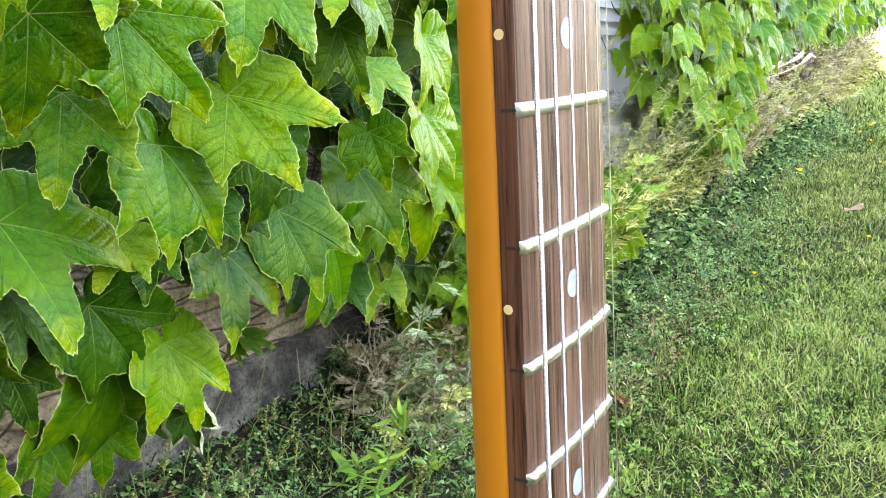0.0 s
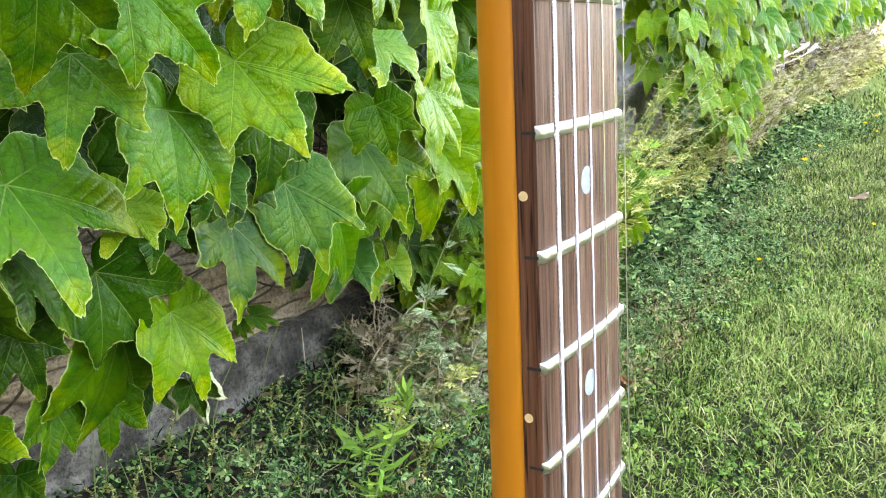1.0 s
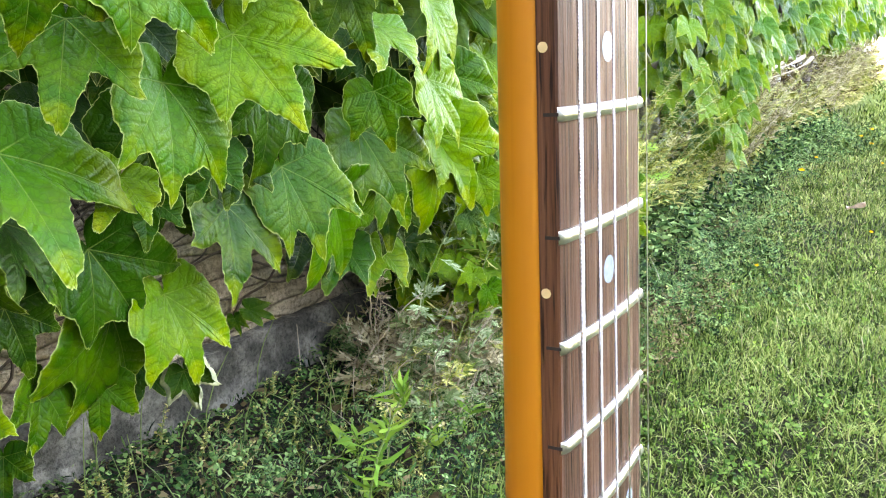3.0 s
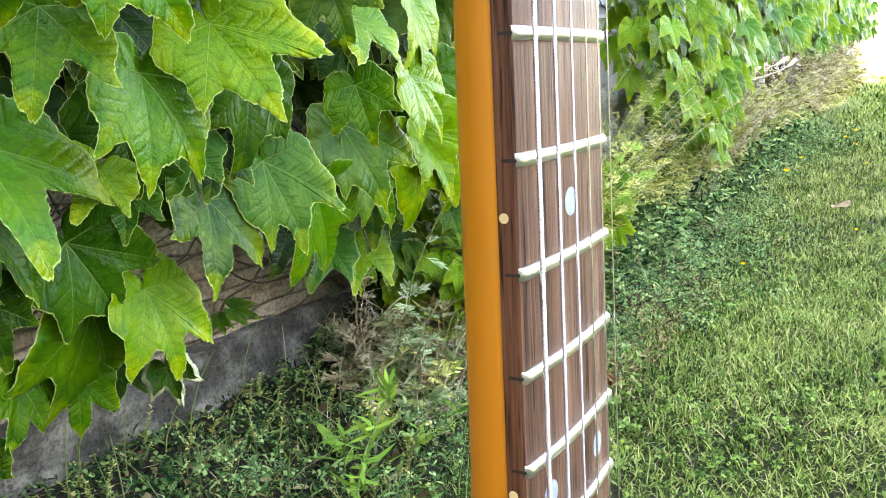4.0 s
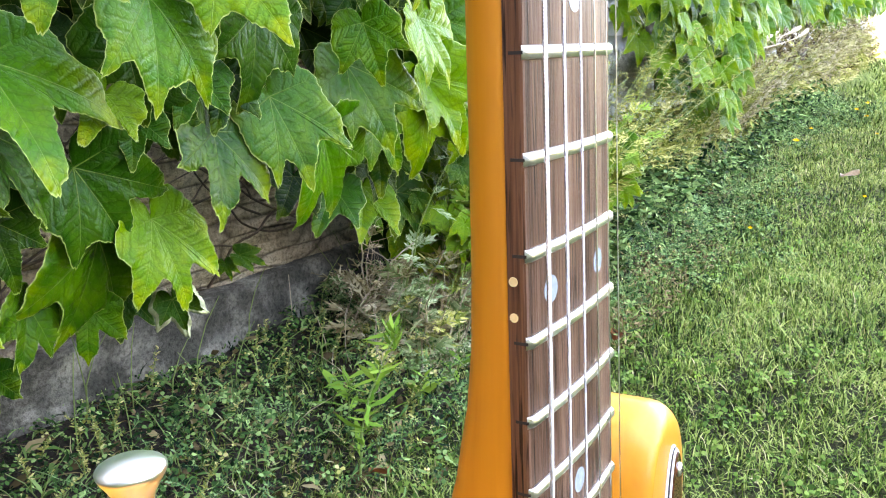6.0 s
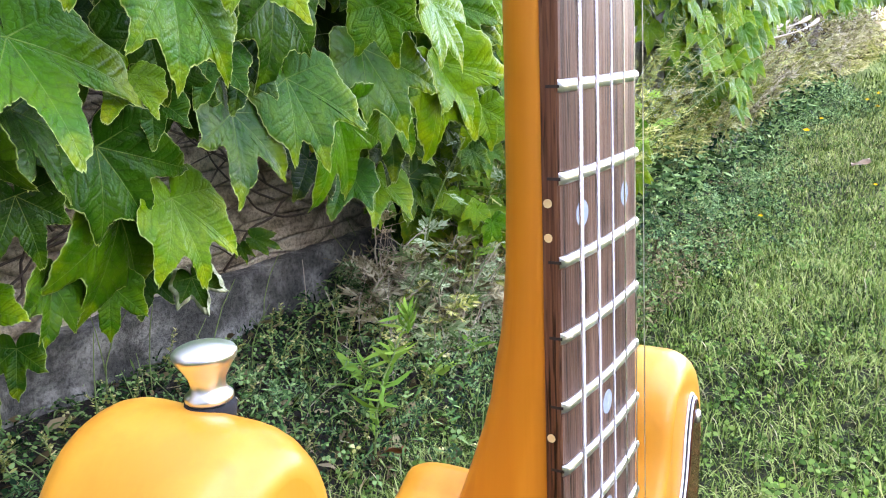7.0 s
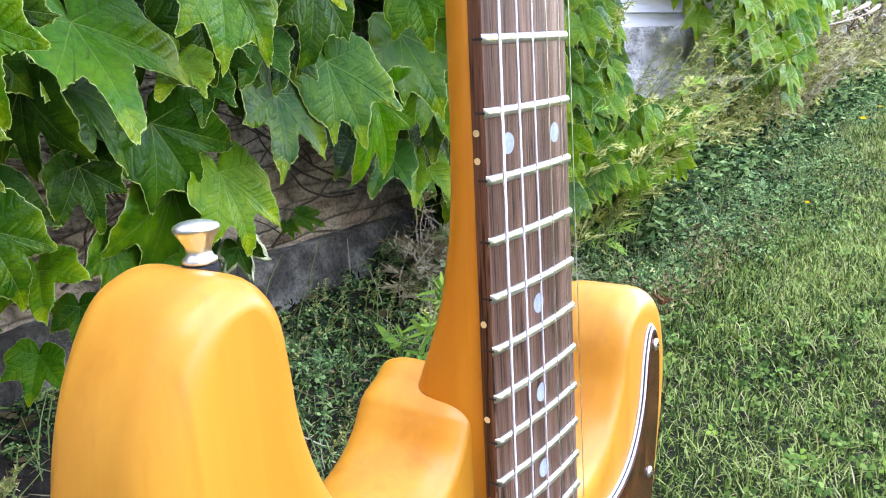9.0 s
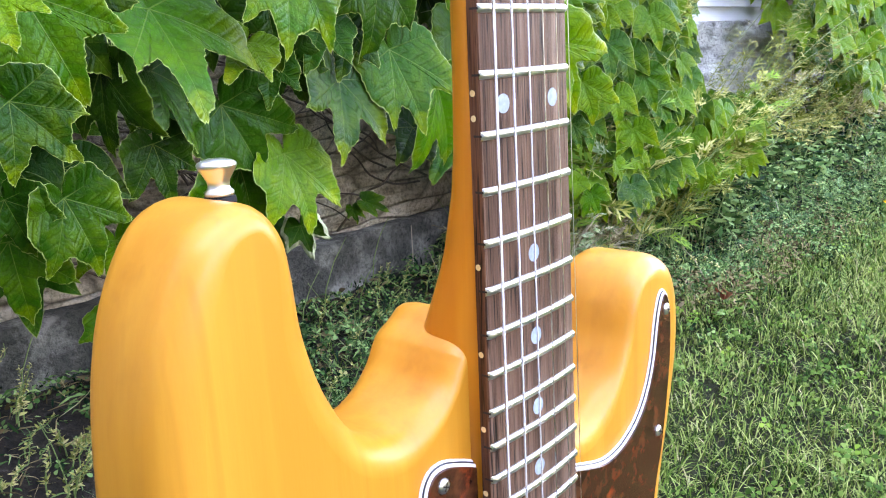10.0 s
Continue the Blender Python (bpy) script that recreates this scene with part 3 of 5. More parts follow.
for n in (3, 5, 7, 9, 12, 15, 17, 19, 21):
    z = (fret_at(n) + fret_at(n - 1)) / 2
    for x in ((-0.0145, 0.0145) if n == 12 else (0.0,)):
        disc("inlay_dot", x, z, 0.0032, PEARL)
    for dz in ((-0.0040, 0.0040) if n == 12 else (0.0,)):
        half = neck_width(z) / 2
        bm = bmesh.new()
        ring = [(0.0042 + 0.00105 * math.cos(a), z + dz + 0.00105 * math.sin(a)) for a in (2 * math.pi * i / 16 for i in range(16))]
        a_ = [bm.verts.new((-half - 0.00008, y, q)) for y, q in ring]
        b_ = [bm.verts.new((-half + 0.0004, y, q)) for y, q in ring]
        bm.faces.new(a_), bm.faces.new(b_)
        for i in range(16):
            bm.faces.new((a_[i - 1], a_[i], b_[i], b_[i - 1]))
        part("side_dot", bm, CREAM, guitar, "", False)

bm = bmesh.new()
box(bm, -0.021, 0.021, -0.0026, 0.006, 0.800, 0.8045)
part("nut", bm, BONE, guitar, "", False)
bm = bmesh.new()
box(bm, -0.034, 0.034, 0.0005, 0.0102, 0.135, 0.160)
part("bridge", bm, CHROME, guitar, "", False)
for i, (d, kind) in enumerate(((0.00107, WOUND), (0.00081, WOUND), (0.00060, WOUND), (0.00043, STEEL), (0.00033, STEEL), (0.00026, STEEL))):
    u = (i - 2.5) / 2.5
    ends = ((u * 0.0175, crown(u * 0.0175) - 0.0016, 0.806), (u * 0.0262, crown(u * 0.0262) - 0.0052, 0.152))
    v, f = tube_arrays([np.array(ends[0]) + (np.array(ends[1]) - np.array(ends[0])) * k / 8 for k in range(9)], d / 2, 10)
    arrays("string", v, f, kind, guitar)

# laminated pickguard
GUARD = spline([
    (-0.0265, 0.3612), (-0.036, 0.3655), (-0.0441, 0.3680), (-0.0505, 0.3672), (-0.0545, 0.3630), (-0.0565, 0.3560), (-0.0578, 0.345), (-0.058, 0.310), (-0.052, 0.270), (-0.047, 0.230),
    (-0.040, 0.190), (-0.010, 0.170), (0.030, 0.160), (0.062, 0.135), (0.090, 0.100), (0.118, 0.092), (0.130, 0.115), (0.125, 0.155), (0.112, 0.200),
    (0.106, 0.240), (0.1112, 0.2826), (0.1201, 0.3127), (0.1268, 0.349), (0.1273, 0.372), (0.1245, 0.3840), (0.1198, 0.3880), (0.1152, 0.3850), (0.1112, 0.374), (0.1075, 0.3565),
    (0.1015, 0.343), (0.0935, 0.3335), (0.0835, 0.3275), (0.0725, 0.3245), (0.060, 0.3250), (0.0395, 0.3315), (0.020, 0.338), (0.0, 0.346), (-0.018, 0.356)], 6)
guard = new("pickguard")
guard.parent = guitar
tagged(guard, "brown tortoiseshell pickguard with white and black edge plies")
y = FRONT - 0.0001
for name, ply, grow, thick in (("lower_white_ply", WHITE_PLY, 0.0, 0.0008), ("black_ply", BLACK_PLY, 0.0007, 0.0005), ("upper_white_ply", WHITE_PLY, 0.0012, 0.0006), ("tortoiseshell_ply", TORTOISE, 0.0023, 0.0006)):
    o1, o2 = inset(GUARD, grow), inset(GUARD, grow + 0.0004)
    part(name, slab([(o1, y), (o1, y - thick * 0.4), (o2, y - thick)]), ply, guard, "", False)
    y -= thick

for x, z in ((0.1198, 0.3784), (0.1121, 0.3189), (-0.0459, 0.3603), (0.108, 0.250), (0.118, 0.105), (-0.047, 0.290), (-0.035, 0.198)):
    bm = bmesh.new()
    rows = [[(x + r * math.cos(2 * math.pi * i / 16), y - h, z + r * math.sin(2 * math.pi * i / 16)) for i in range(16)] for r, h in ((0.0029, 0.0), (0.0027, 0.0006), (0.0019, 0.0012), (0.0007, 0.0014))]
    screw = part("screw", loft(rows), CHROME, guard)
    for turn in (25, 115):
        bm = bmesh.new()
        box(bm, -0.0016, 0.0016, -0.0001, 0.0004, -0.00025, 0.00025)
        bmesh.ops.transform(bm, matrix=pose(x, y - 0.0014, z, 0, turn, 0), verts=bm.verts)
        part("screw_slot", bm, SLOT, screw, "", False)

# strap button on the upper horn
bx, by, bz = -0.1042, 0.033, 0.4656
button = part("strap_button", lathe(((0.0038, 0.0018), (0.0042, 0.0022), (0.0042, 0.0030), (0.0033, 0.0038), (0.0030, 0.0048), (0.0033, 0.0062), (0.0043, 0.0080), (0.0052, 0.0094),
                                     (0.0055, 0.0100), (0.0056, 0.0106), (0.0052, 0.0112), (0.0042, 0.0117), (0.0026, 0.0121), (0.0004, 0.0123)), (bx, by, bz)), CHROME, guitar, "polished chrome strap button")
part("felt_washer", lathe(((0.0010, -0.0030), (0.0040, -0.0030), (0.0046, 0.0006), (0.0044, 0.0016), (0.0010, 0.0018)), (bx, by, bz)), FELT, button, "black felt washer")

# ---- ivy ----
LOBES = ((0, 1.0), (2.6, 0.935), (6, 0.85), (10, 0.75), (14, 0.655), (18, 0.570), (21.5, 0.515), (25, 0.50), (28.5, 0.53), (32, 0.61), (36.5, 0.735), (41.5, 0.89), (45, 1.0), (47.5, 0.915), (52, 0.815), (59, 0.72), (69, 0.64), (82, 0.575), (97, 0.52), (114, 0.46), (130, 0.41), (146, 0.345), (160, 0.265), (171, 0.15), (180, 0.045))


def leaf_outline(lobes, angles, notch, fine, r_):
    """Half outlines of a three-lobed blade from its tip round to the stalk, with small forward teeth."""
    out = []
    for side, lobe, aim in zip((1, -1), lobes, angles):
        pts = []
        for a, r in LOBES:
            r *= 1 + (lobe - 1) * math.exp(-((a - 45) / (14 if a < 45 else 30)) ** 2)
            r *= 1 + (notch - 1 + min(0.26, max(0.0, (45 - aim) / 45 * 1.1))) * math.exp(-((a - 24) / 8.5) ** 2)
            b = radians(a * aim / 45 if a < 45 else aim + (a - 45) * (180 - aim) / 135)
            pts.append(np.array((side * r * math.sin(b), r * math.cos(b))))
        row, step = [], 0.026 if fine else 0.055
        for i, (p, q) in enumerate(zip(pts, pts[1:])):
            n = max(1, round(float(np.linalg.norm(q - p)) / step))
            row += [p + (q - p) * k / n for k in range(n)]
        row.append(pts[-1])
        if fine:
            tips = (pts[0], pts[12])
            phase, period = r_.uniform(0, 1), 4
            shaped = []
            for i, q in enumerate(row):
                near = min(float(np.linalg.norm(q - t)) for t in tips)
                d = row[min(i + 1, len(row) - 1)] - row[max(i - 1, 0)]
                d = d / (np.linalg.norm(d) + 1e-9)
                outward = np.array((-d[1], d[0])) * side
                saw = 1 - (i / period + phase) % 1.0
                lift = 0.017 * saw * min(1, max(0, (near - 0.03) / 0.12)) * min(1, max(0, (len(row) - i - 6) / 10)) * r_.uniform(0.5, 1.3)
                wide = 1.0 + 0.05 * math.sin(0.35 * i + phase * 6)
                shaped.append(q * wide + outward * lift if near > 0.05 else q + outward * lift)
            row = shaped
        out += [tuple(q) for q in (row if side > 0 else row[-2:0:-1])]
    return out


def leaf_mesh(seed, material, lobes=None, curl=1.0, fine=True, rolled=None, angles=(45, 45)):
    """One ivy blade a unit long with its stalk: three pointed lobes, toothed margin, domed and drooping."""
    r_ = random.Random(seed)
    lobes = lobes or (r_.uniform(0.80, 1.04), r_.uniform(0.80, 1.04))
    out = leaf_outline(lobes, angles, r_.uniform(0.90, 1.12), fine, r_)
    rings = (0.18, 0.38, 0.58, 0.67, 0.76, 0.84, 0.92, 1.0) if rolled else (0.16, 0.34, 0.52, 0.68, 0.82, 0.92, 0.972, 1.0) if fine else (0.34, 0.70, 1.0)
    ph = [r_.uniform(0, 6.28) for _ in range(4)]
    fold, dome, wave = r_.uniform(0.06, 0.24) * curl, r_.uniform(0.10, 0.30) * curl, r_.uniform(0.006, 0.016) * curl
    twist, hang = r_.uniform(-0.12, 0.12), r_.uniform(0.10, 0.45) * curl
    main = [radians(a) for a in (0, angles[0], -angles[1], angles[0] + 51, -angles[1] - 51)]
    bm = bmesh.new()
    uv = bm.loops.layers.uv.new("UVMap")

    def lift(x, y, f):
        r = math.hypot(x, y)
        th = math.atan2(x, y)
        # each lobe is a shallow trough along its main vein, puckered between the side veins
        vein = min(abs(th - q) for q in main)
        trough = 0.11 * r * min(vein, 0.39)
        quilt = 0.0035 * math.cos(44 * (r - 0.8 * r * vein)) * min(1, 3 * r) * min(1, 6 * vein) * (1 - f * 0.4)
        z = fold * abs(x) * (1 - 0.6 * r) + dome * (r - r * r) - 0.08 * abs(x) ** 2 - hang * (max(0.0, r - 0.55) ** 2 - 0.2 * r * r) + twist * x * y + trough
        z += wave * f ** 3 * (math.sin(9 * th + ph[0]) + 0.6 * math.sin(17 * th + ph[1])) + quilt
        # the margin is thickened and turned a little back
        return z - 0.010 * max(0.0, f - 0.95) / 0.05

    mid = bm.verts.new((0, 0, 0))
    loops, frac = [], {mid: 0.0}
    for f in rings:
        loop = []
        for x, y in out:
            t = max(0.0, (f - 0.58) / 0.42) if rolled else 0.0
            q = f if not rolled else min(f, 0.58) + 0.16 * math.sin(2.6 * t) - 0.10 * t
            v = bm.verts.new((x * q, y * q, lift(x * q, y * q, f) + (0.11 + 0.03 * math.sin(9 * x + 7 * y)) * (1 - math.cos(2.6 * t))))
            frac[v] = f
            loop.append(v)
        loops.append(loop)
    n = len(out)
    for i in range(n):
        bm.faces.new((mid, loops[0][i - 1], loops[0][i]))
    for a, b in zip(loops, loops[1:]):
        for i in range(n):
            bm.faces.new((a[i - 1], b[i - 1], b[i], a[i]))
    # stalk, bending back towards the wall
    prev = None
    for k in range(7):
        t = k / 6
        c = Vector((0.05 * math.sin(ph[2]) * t, -0.42 * t + 0.16 * t * t, -0.02 - 0.50 * t * t))
        ring = [bm.verts.new(c + Vector((0.012 * math.cos(q), 0, 0.012 * math.sin(q)))) for q in (0, 2.1, 4.2)]
        for v in ring:
            frac[v] = 0.98
        if prev:
            for i in range(3):
                bm.faces.new((prev[i - 1], prev[i], ring[i], ring[i - 1]))
        prev = ring
    for face in bm.faces:
        face.smooth = True
        for lp in face.loops:
            x, y = lp.vert.co.x, lp.vert.co.y
            off = min(abs(math.atan2(x, y) - q) for q in main)
            lp[uv].uv = (math.hypot(x, y) * math.sin(min(off, 1.57)), frac[lp.vert])
    mesh = bpy.data.meshes.new("leaf")
    bm.verts.index_update()
    frac_of = {v.index: k for v, k in frac.items()}
    bm.to_mesh(mesh)
    bm.free()
    mesh.materials.append(material)
    if rolled:
        mesh.materials.append(rolled)
        for face in mesh.polygons:
            face.material_index = 1 if min(frac_of[i] for i in face.vertices) > 0.83 else 0
    return mesh


GREEN = [leaf_mesh(s, IVY) for s in range(8)]
SHADED = [leaf_mesh(30 + s, IVY_SHADED, None, 1.0, False) for s in range(6)]
YOUNG = [leaf_mesh(20 + s, IVY_YOUNG) for s in range(4)]
FAR_GREEN = [leaf_mesh(50 + s, IVY, (0.98, 0.94), 1.0, False) for s in range(5)]
FAR_YOUNG = [leaf_mesh(60 + s, IVY_YOUNG, (0.94, 0.98), 1.0, False) for s in range(4)]
WITHERED = leaf_mesh(40, IVY, (0.85, 0.9), 1.0, True, CURL)


def leaf_pose(p, tip, facing, slim=1.0):
    axis = Vector(tip) - Vector(p)
    size = axis.length
    axis.normalize()
    normal = Vector(facing)
    normal -= axis * normal.dot(axis)
    normal.normalize()
    side = axis.cross(normal)
    m = Matrix((side, axis, normal)).transposed().to_4x4()
    return Matrix.Translation(p) @ m @ Matrix.Diagonal((size * slim, size, size, 1))


def stems(name, x0, x1, z0, z1, y, count, thick, material, label, seed):
    """Vine stems that creep up a wall, in one mesh."""
    g = np.random.default_rng(seed)
    chunks = []
    for _ in range(count):
        x, z = g.uniform(x0, x1), g.uniform(z0, z1)
        d = g.uniform(-1.2, 1.2) if g.random() < 0.45 else g.choice((-1, 1)) * g.uniform(1.2, 1.75)
        pts = []
        for k in range(12):
            pts.append((x, y + g.uniform(-0.012, 0.008), z))
            d += g.uniform(-0.45, 0.45)
            x += 0.045 * math.sin(d)
            z += 0.045 * abs(math.cos(d)) * 0.8
        chunks.append(tube_arrays(spline(pts, 3, False), np.linspace(1, 0.5, 34) * thick * g.uniform(0.5, 1.3), 5))
    plant = new(name)
    for v, f in chunks:
        arrays("stem", v, f, material, plant)
    return tagged(plant, label, "ivy")


ivy = stems("ivy", -0.5, 1.5, 0.225, 0.9, 0.848, 230, 0.0021, TWIG, "large-leaved green ivy climbing the rough stone wall", 3)
turns = random.Random(11)


def ivy_leaf(p, tip, kind=1, facing=None, slim=1.0, left=None, right=None, turn_left=45, turn_right=45):
    """A leaf from its stalk joint to the tip of its middle lobe, with the lengths and angles of its side lobes. kind 1:
    green, 2: young, 3: darker, with shade put into its colour, 4: with rolled, bleached edges.
    """
    if kind == 4:
        mesh = WITHERED
    elif left is None:
        mesh = turns.choice(YOUNG if kind == 2 else GREEN)
    else:
        mesh = leaf_mesh(turns.random(), IVY_YOUNG if kind == 2 else IVY_SHADED if kind == 3 else IVY, (left, right), angles=(turn_left, turn_right))
    ob = new("leaf", mesh)
    ob.parent = ivy
    ob.matrix_world = leaf_pose(p, tip, facing or (-0.52 + turns.uniform(-0.2, 0.2), -0.80, 0.34 + turns.uniform(-0.15, 0.2)), slim)
    return ob


ivy_leaf((0.189, 0.533, 0.551), (0.205, 0.484, 0.450), 1, (0.04, -0.89, 0.45), 1.05, 0.80, 1.04, 45, 52)
ivy_leaf((0.299, 0.478, 0.596), (0.277, 0.459, 0.499), 1, (-0.07, -0.98, 0.21), 0.98, 0.91, 1.00, 33, 34)
ivy_leaf((0.497, 0.539, 0.506), (0.512, 0.501, 0.405), 1, (-0.28, -0.91, 0.30), 0.98, 0.90, 0.99, 23, 40)
ivy_leaf((0.420, 0.545, 0.477), (0.386, 0.515, 0.385), 1, (0.10, -0.95, 0.28), 1.01, 0.76, 0.92, 47, 51)
ivy_leaf((0.278, 0.568, 0.460), (0.325, 0.569, 0.371), 3, (-0.09, -0.99, -0.06), 1.00, 0.87, 0.98, 35, 43)
ivy_leaf((0.352, 0.567, 0.402), (0.364, 0.544, 0.311), 2, (0.03, -0.97, 0.25), 0.99, 0.95, 1.01, 36, 34)
ivy_leaf((0.308, 0.588, 0.392), (0.259, 0.607, 0.292), 1, (0.11, -0.97, -0.24), 1.00, 0.97, 0.94, 38, 40)
ivy_leaf((0.194, 0.562, 0.431), (0.210, 0.565, 0.366), 3, (-0.10, -0.99, -0.07), 0.99, 0.90, 0.82, 44, 42)
ivy_leaf((0.131, 0.522, 0.503), (0.141, 0.537, 0.424), 3, (-0.90, -0.39, -0.19), 0.99, 0.85, 0.99, 21, 46)
ivy_leaf((0.197, 0.555, 0.498), (0.228, 0.543, 0.417), 3, (0.47, -0.83, 0.30), 0.99, 0.86, 0.87, 45, 42)
ivy_leaf((0.030, 0.470, 0.483), (0.075, 0.460, 0.433), 1, (-0.14, -0.99, 0.07), 0.99, 0.91, 0.83, 49, 33)
ivy_leaf((0.053, 0.477, 0.559), (0.092, 0.478, 0.473), 1, (-0.11, -0.99, -0.07), 0.99, 0.89, 0.86, 41, 45)
ivy_leaf((0.082, 0.515, 0.567), (0.137, 0.509, 0.491), 3, (-0.25, -0.96, -0.11), 1.00, 0.86, 0.86, 45, 45)
ivy_leaf((0.048, 0.550, 0.403), (0.069, 0.554, 0.350), 3, (-0.34, -0.92, -0.20), 1.00, 0.86, 0.86, 45, 46)
ivy_leaf((0.094, 0.544, 0.397), (0.120, 0.551, 0.321), 1, (0.13, -0.99, -0.04), 1.00, 0.88, 0.86, 40, 46)
ivy_leaf((0.062, 0.590, 0.361), (0.071, 0.589, 0.282), 1, (-0.51, -0.86, -0.04), 1.00, 0.86, 0.86, 45, 45)
ivy_leaf((0.168, 0.632, 0.254), (0.150, 0.630, 0.208), 1, (-0.67, -0.68, 0.28), 0.99, 0.82, 0.86, 44, 45)
ivy_leaf((0.198, 0.602, 0.297), (0.185, 0.590, 0.255), 1, (-0.71, -0.59, 0.38), 0.99, 0.79, 0.76, 49, 48)
ivy_leaf((0.165, 0.601, 0.340), (0.138, 0.554, 0.303), 2, (-0.53, -0.32, 0.79), 1.01, 0.86, 0.88, 45, 50)
ivy_leaf((0.235, 0.595, 0.347), (0.208, 0.588, 0.287), 1, (0.29, -0.96, -0.00), 0.99, 0.86, 0.83, 45, 42)
ivy_leaf((0.301, 0.609, 0.328), (0.294, 0.608, 0.270), 1, (-0.56, -0.82, 0.08), 1.00, 0.86, 0.86, 45, 45)
ivy_leaf((0.367, 0.638, 0.318), (0.340, 0.619, 0.276), 3, (-0.39, -0.71, 0.58), 1.00, 0.86, 0.86, 45, 45)
ivy_leaf((0.598, 0.555, 0.457), (0.643, 0.590, 0.348), 1, (0.11, -0.96, -0.26), 1.01, 0.95, 0.86, 44, 45)
ivy_leaf((0.732, 0.652, 0.376), (0.674, 0.641, 0.314), 3, (-0.38, -0.78, 0.49), 1.00, 0.86, 0.86, 45, 45)
ivy_leaf((0.636, 0.636, 0.401), (0.580, 0.618, 0.355), 3, (-0.25, -0.76, 0.60), 1.00, 0.86, 0.86, 45, 45)
ivy_leaf((0.653, 0.555, 0.535), (0.696, 0.522, 0.418), 1, (-0.24, -0.95, 0.18), 0.98, 0.74, 1.02, 34, 39)
ivy_leaf((0.603, 0.491, 0.578), (0.618, 0.479, 0.508), 1, (-0.68, -0.73, -0.03), 0.99, 0.86, 0.84, 45, 44)
ivy_leaf((0.743, 0.507, 0.587), (0.799, 0.499, 0.496), 2, (0.07, -0.99, 0.13), 1.00, 0.84, 0.86, 44, 45)
ivy_leaf((0.862, 0.570, 0.506), (0.887, 0.539, 0.406), 2, (-0.02, -0.96, 0.29), 0.99, 0.79, 0.86, 47, 45)
ivy_leaf((0.747, 0.592, 0.472), (0.788, 0.579, 0.381), 1, (-0.17, -0.98, 0.06), 0.99, 0.82, 0.86, 44, 45)
ivy_leaf((0.854, 0.673, 0.405), (0.830, 0.653, 0.332), 3, (-0.12, -0.95, 0.30), 1.00, 0.92, 0.98, 37, 39)
ivy_leaf((0.882, 0.722, 0.332), (0.863, 0.697, 0.258), 1, (0.15, -0.95, 0.27), 1.00, 0.91, 0.97, 38, 39)
ivy_leaf((1.078, 0.766, 0.297), (1.070, 0.711, 0.211), 1, (-0.05, -0.84, 0.54), 1.00, 0.77, 1.01, 35, 45)
ivy_leaf((0.461, 0.514, 0.592), (0.441, 0.529, 0.491), 3, (-0.00, -0.99, -0.15), 0.99, 0.86, 0.78, 45, 46)
ivy_leaf((0.329, 0.547, 0.571), (0.336, 0.542, 0.488), 3, (-0.51, -0.86, 0.01), 1.00, 0.86, 0.86, 45, 45)
ivy_leaf((0.335, 0.558, 0.501), (0.316, 0.540, 0.451), 3, (-0.47, -0.76, 0.45), 1.00, 0.86, 0.86, 45, 45)
ivy_leaf((0.349, 0.546, 0.505), (0.379, 0.551, 0.453), 3, (-0.26, -0.93, -0.24), 1.00, 0.86, 0.86, 45, 45)
ivy_leaf((0.402, 0.546, 0.537), (0.361, 0.530, 0.484), 3, (-0.39, -0.76, 0.52), 1.00, 0.86, 0.86, 45, 45)
ivy_leaf((0.442, 0.547, 0.531), (0.410, 0.533, 0.473), 3, (-0.46, -0.77, 0.44), 1.00, 0.86, 0.86, 45, 45)
ivy_leaf((0.298, 0.541, 0.520), (0.253, 0.520, 0.481), 2, (-0.24, -0.72, 0.65), 1.00, 0.86, 0.86, 45, 45)
ivy_leaf((0.017, 0.436, 0.554), (0.014, 0.408, 0.515), 2, (-0.51, -0.68, 0.53), 1.00, 0.86, 0.86, 45, 45)
ivy_leaf((0.155, 0.409, 0.690), (0.225, 0.428, 0.638), 1, (-0.07, -0.91, -0.40), 1.02, 0.92, 0.86, 51, 45)
ivy_leaf((0.229, 0.424, 0.696), (0.291, 0.409, 0.615), 1, (-0.23, -0.97, 0.00), 0.99, 0.79, 0.86, 43, 45)
ivy_leaf((0.214, 0.471, 0.642), (0.187, 0.459, 0.564), 1, (-0.54, -0.79, 0.30), 1.01, 0.86, 0.91, 45, 48)
ivy_leaf((0.346, 0.444, 0.632), (0.367, 0.390, 0.550), 2, (-0.62, -0.72, 0.31), 1.00, 0.78, 1.02, 41, 42)
ivy_leaf((0.368, 0.431, 0.746), (0.330, 0.416, 0.645), 1, (-0.26, -0.94, 0.24), 1.00, 0.90, 0.97, 41, 40)
ivy_leaf((0.520, 0.457, 0.745), (0.483, 0.437, 0.686), 2, (-0.42, -0.75, 0.51), 1.00, 0.86, 0.86, 45, 45)
ivy_leaf((0.556, 0.486, 0.692), (0.584, 0.481, 0.607), 1, (-0.42, -0.90, -0.09), 1.00, 0.86, 0.86, 45, 45)
ivy_leaf((0.559, 0.454, 0.736), (0.611, 0.460, 0.663), 1, (0.14, -0.99, 0.01), 1.00, 0.86, 0.86, 44, 45)
ivy_leaf((0.629, 0.510, 0.654), (0.573, 0.463, 0.597), 2, (-0.09, -0.72, 0.69), 1.01, 0.86, 0.93, 45, 46)
ivy_leaf((0.774, 0.522, 0.685), (0.771, 0.510, 0.576), 2, (0.18, -0.98, 0.11), 1.00, 1.05, 1.07, 32, 33)
ivy_leaf((0.463, 0.494, 0.735), (0.420, 0.473, 0.683), 1, (-0.35, -0.74, 0.58), 1.00, 0.86, 0.86, 45, 45)
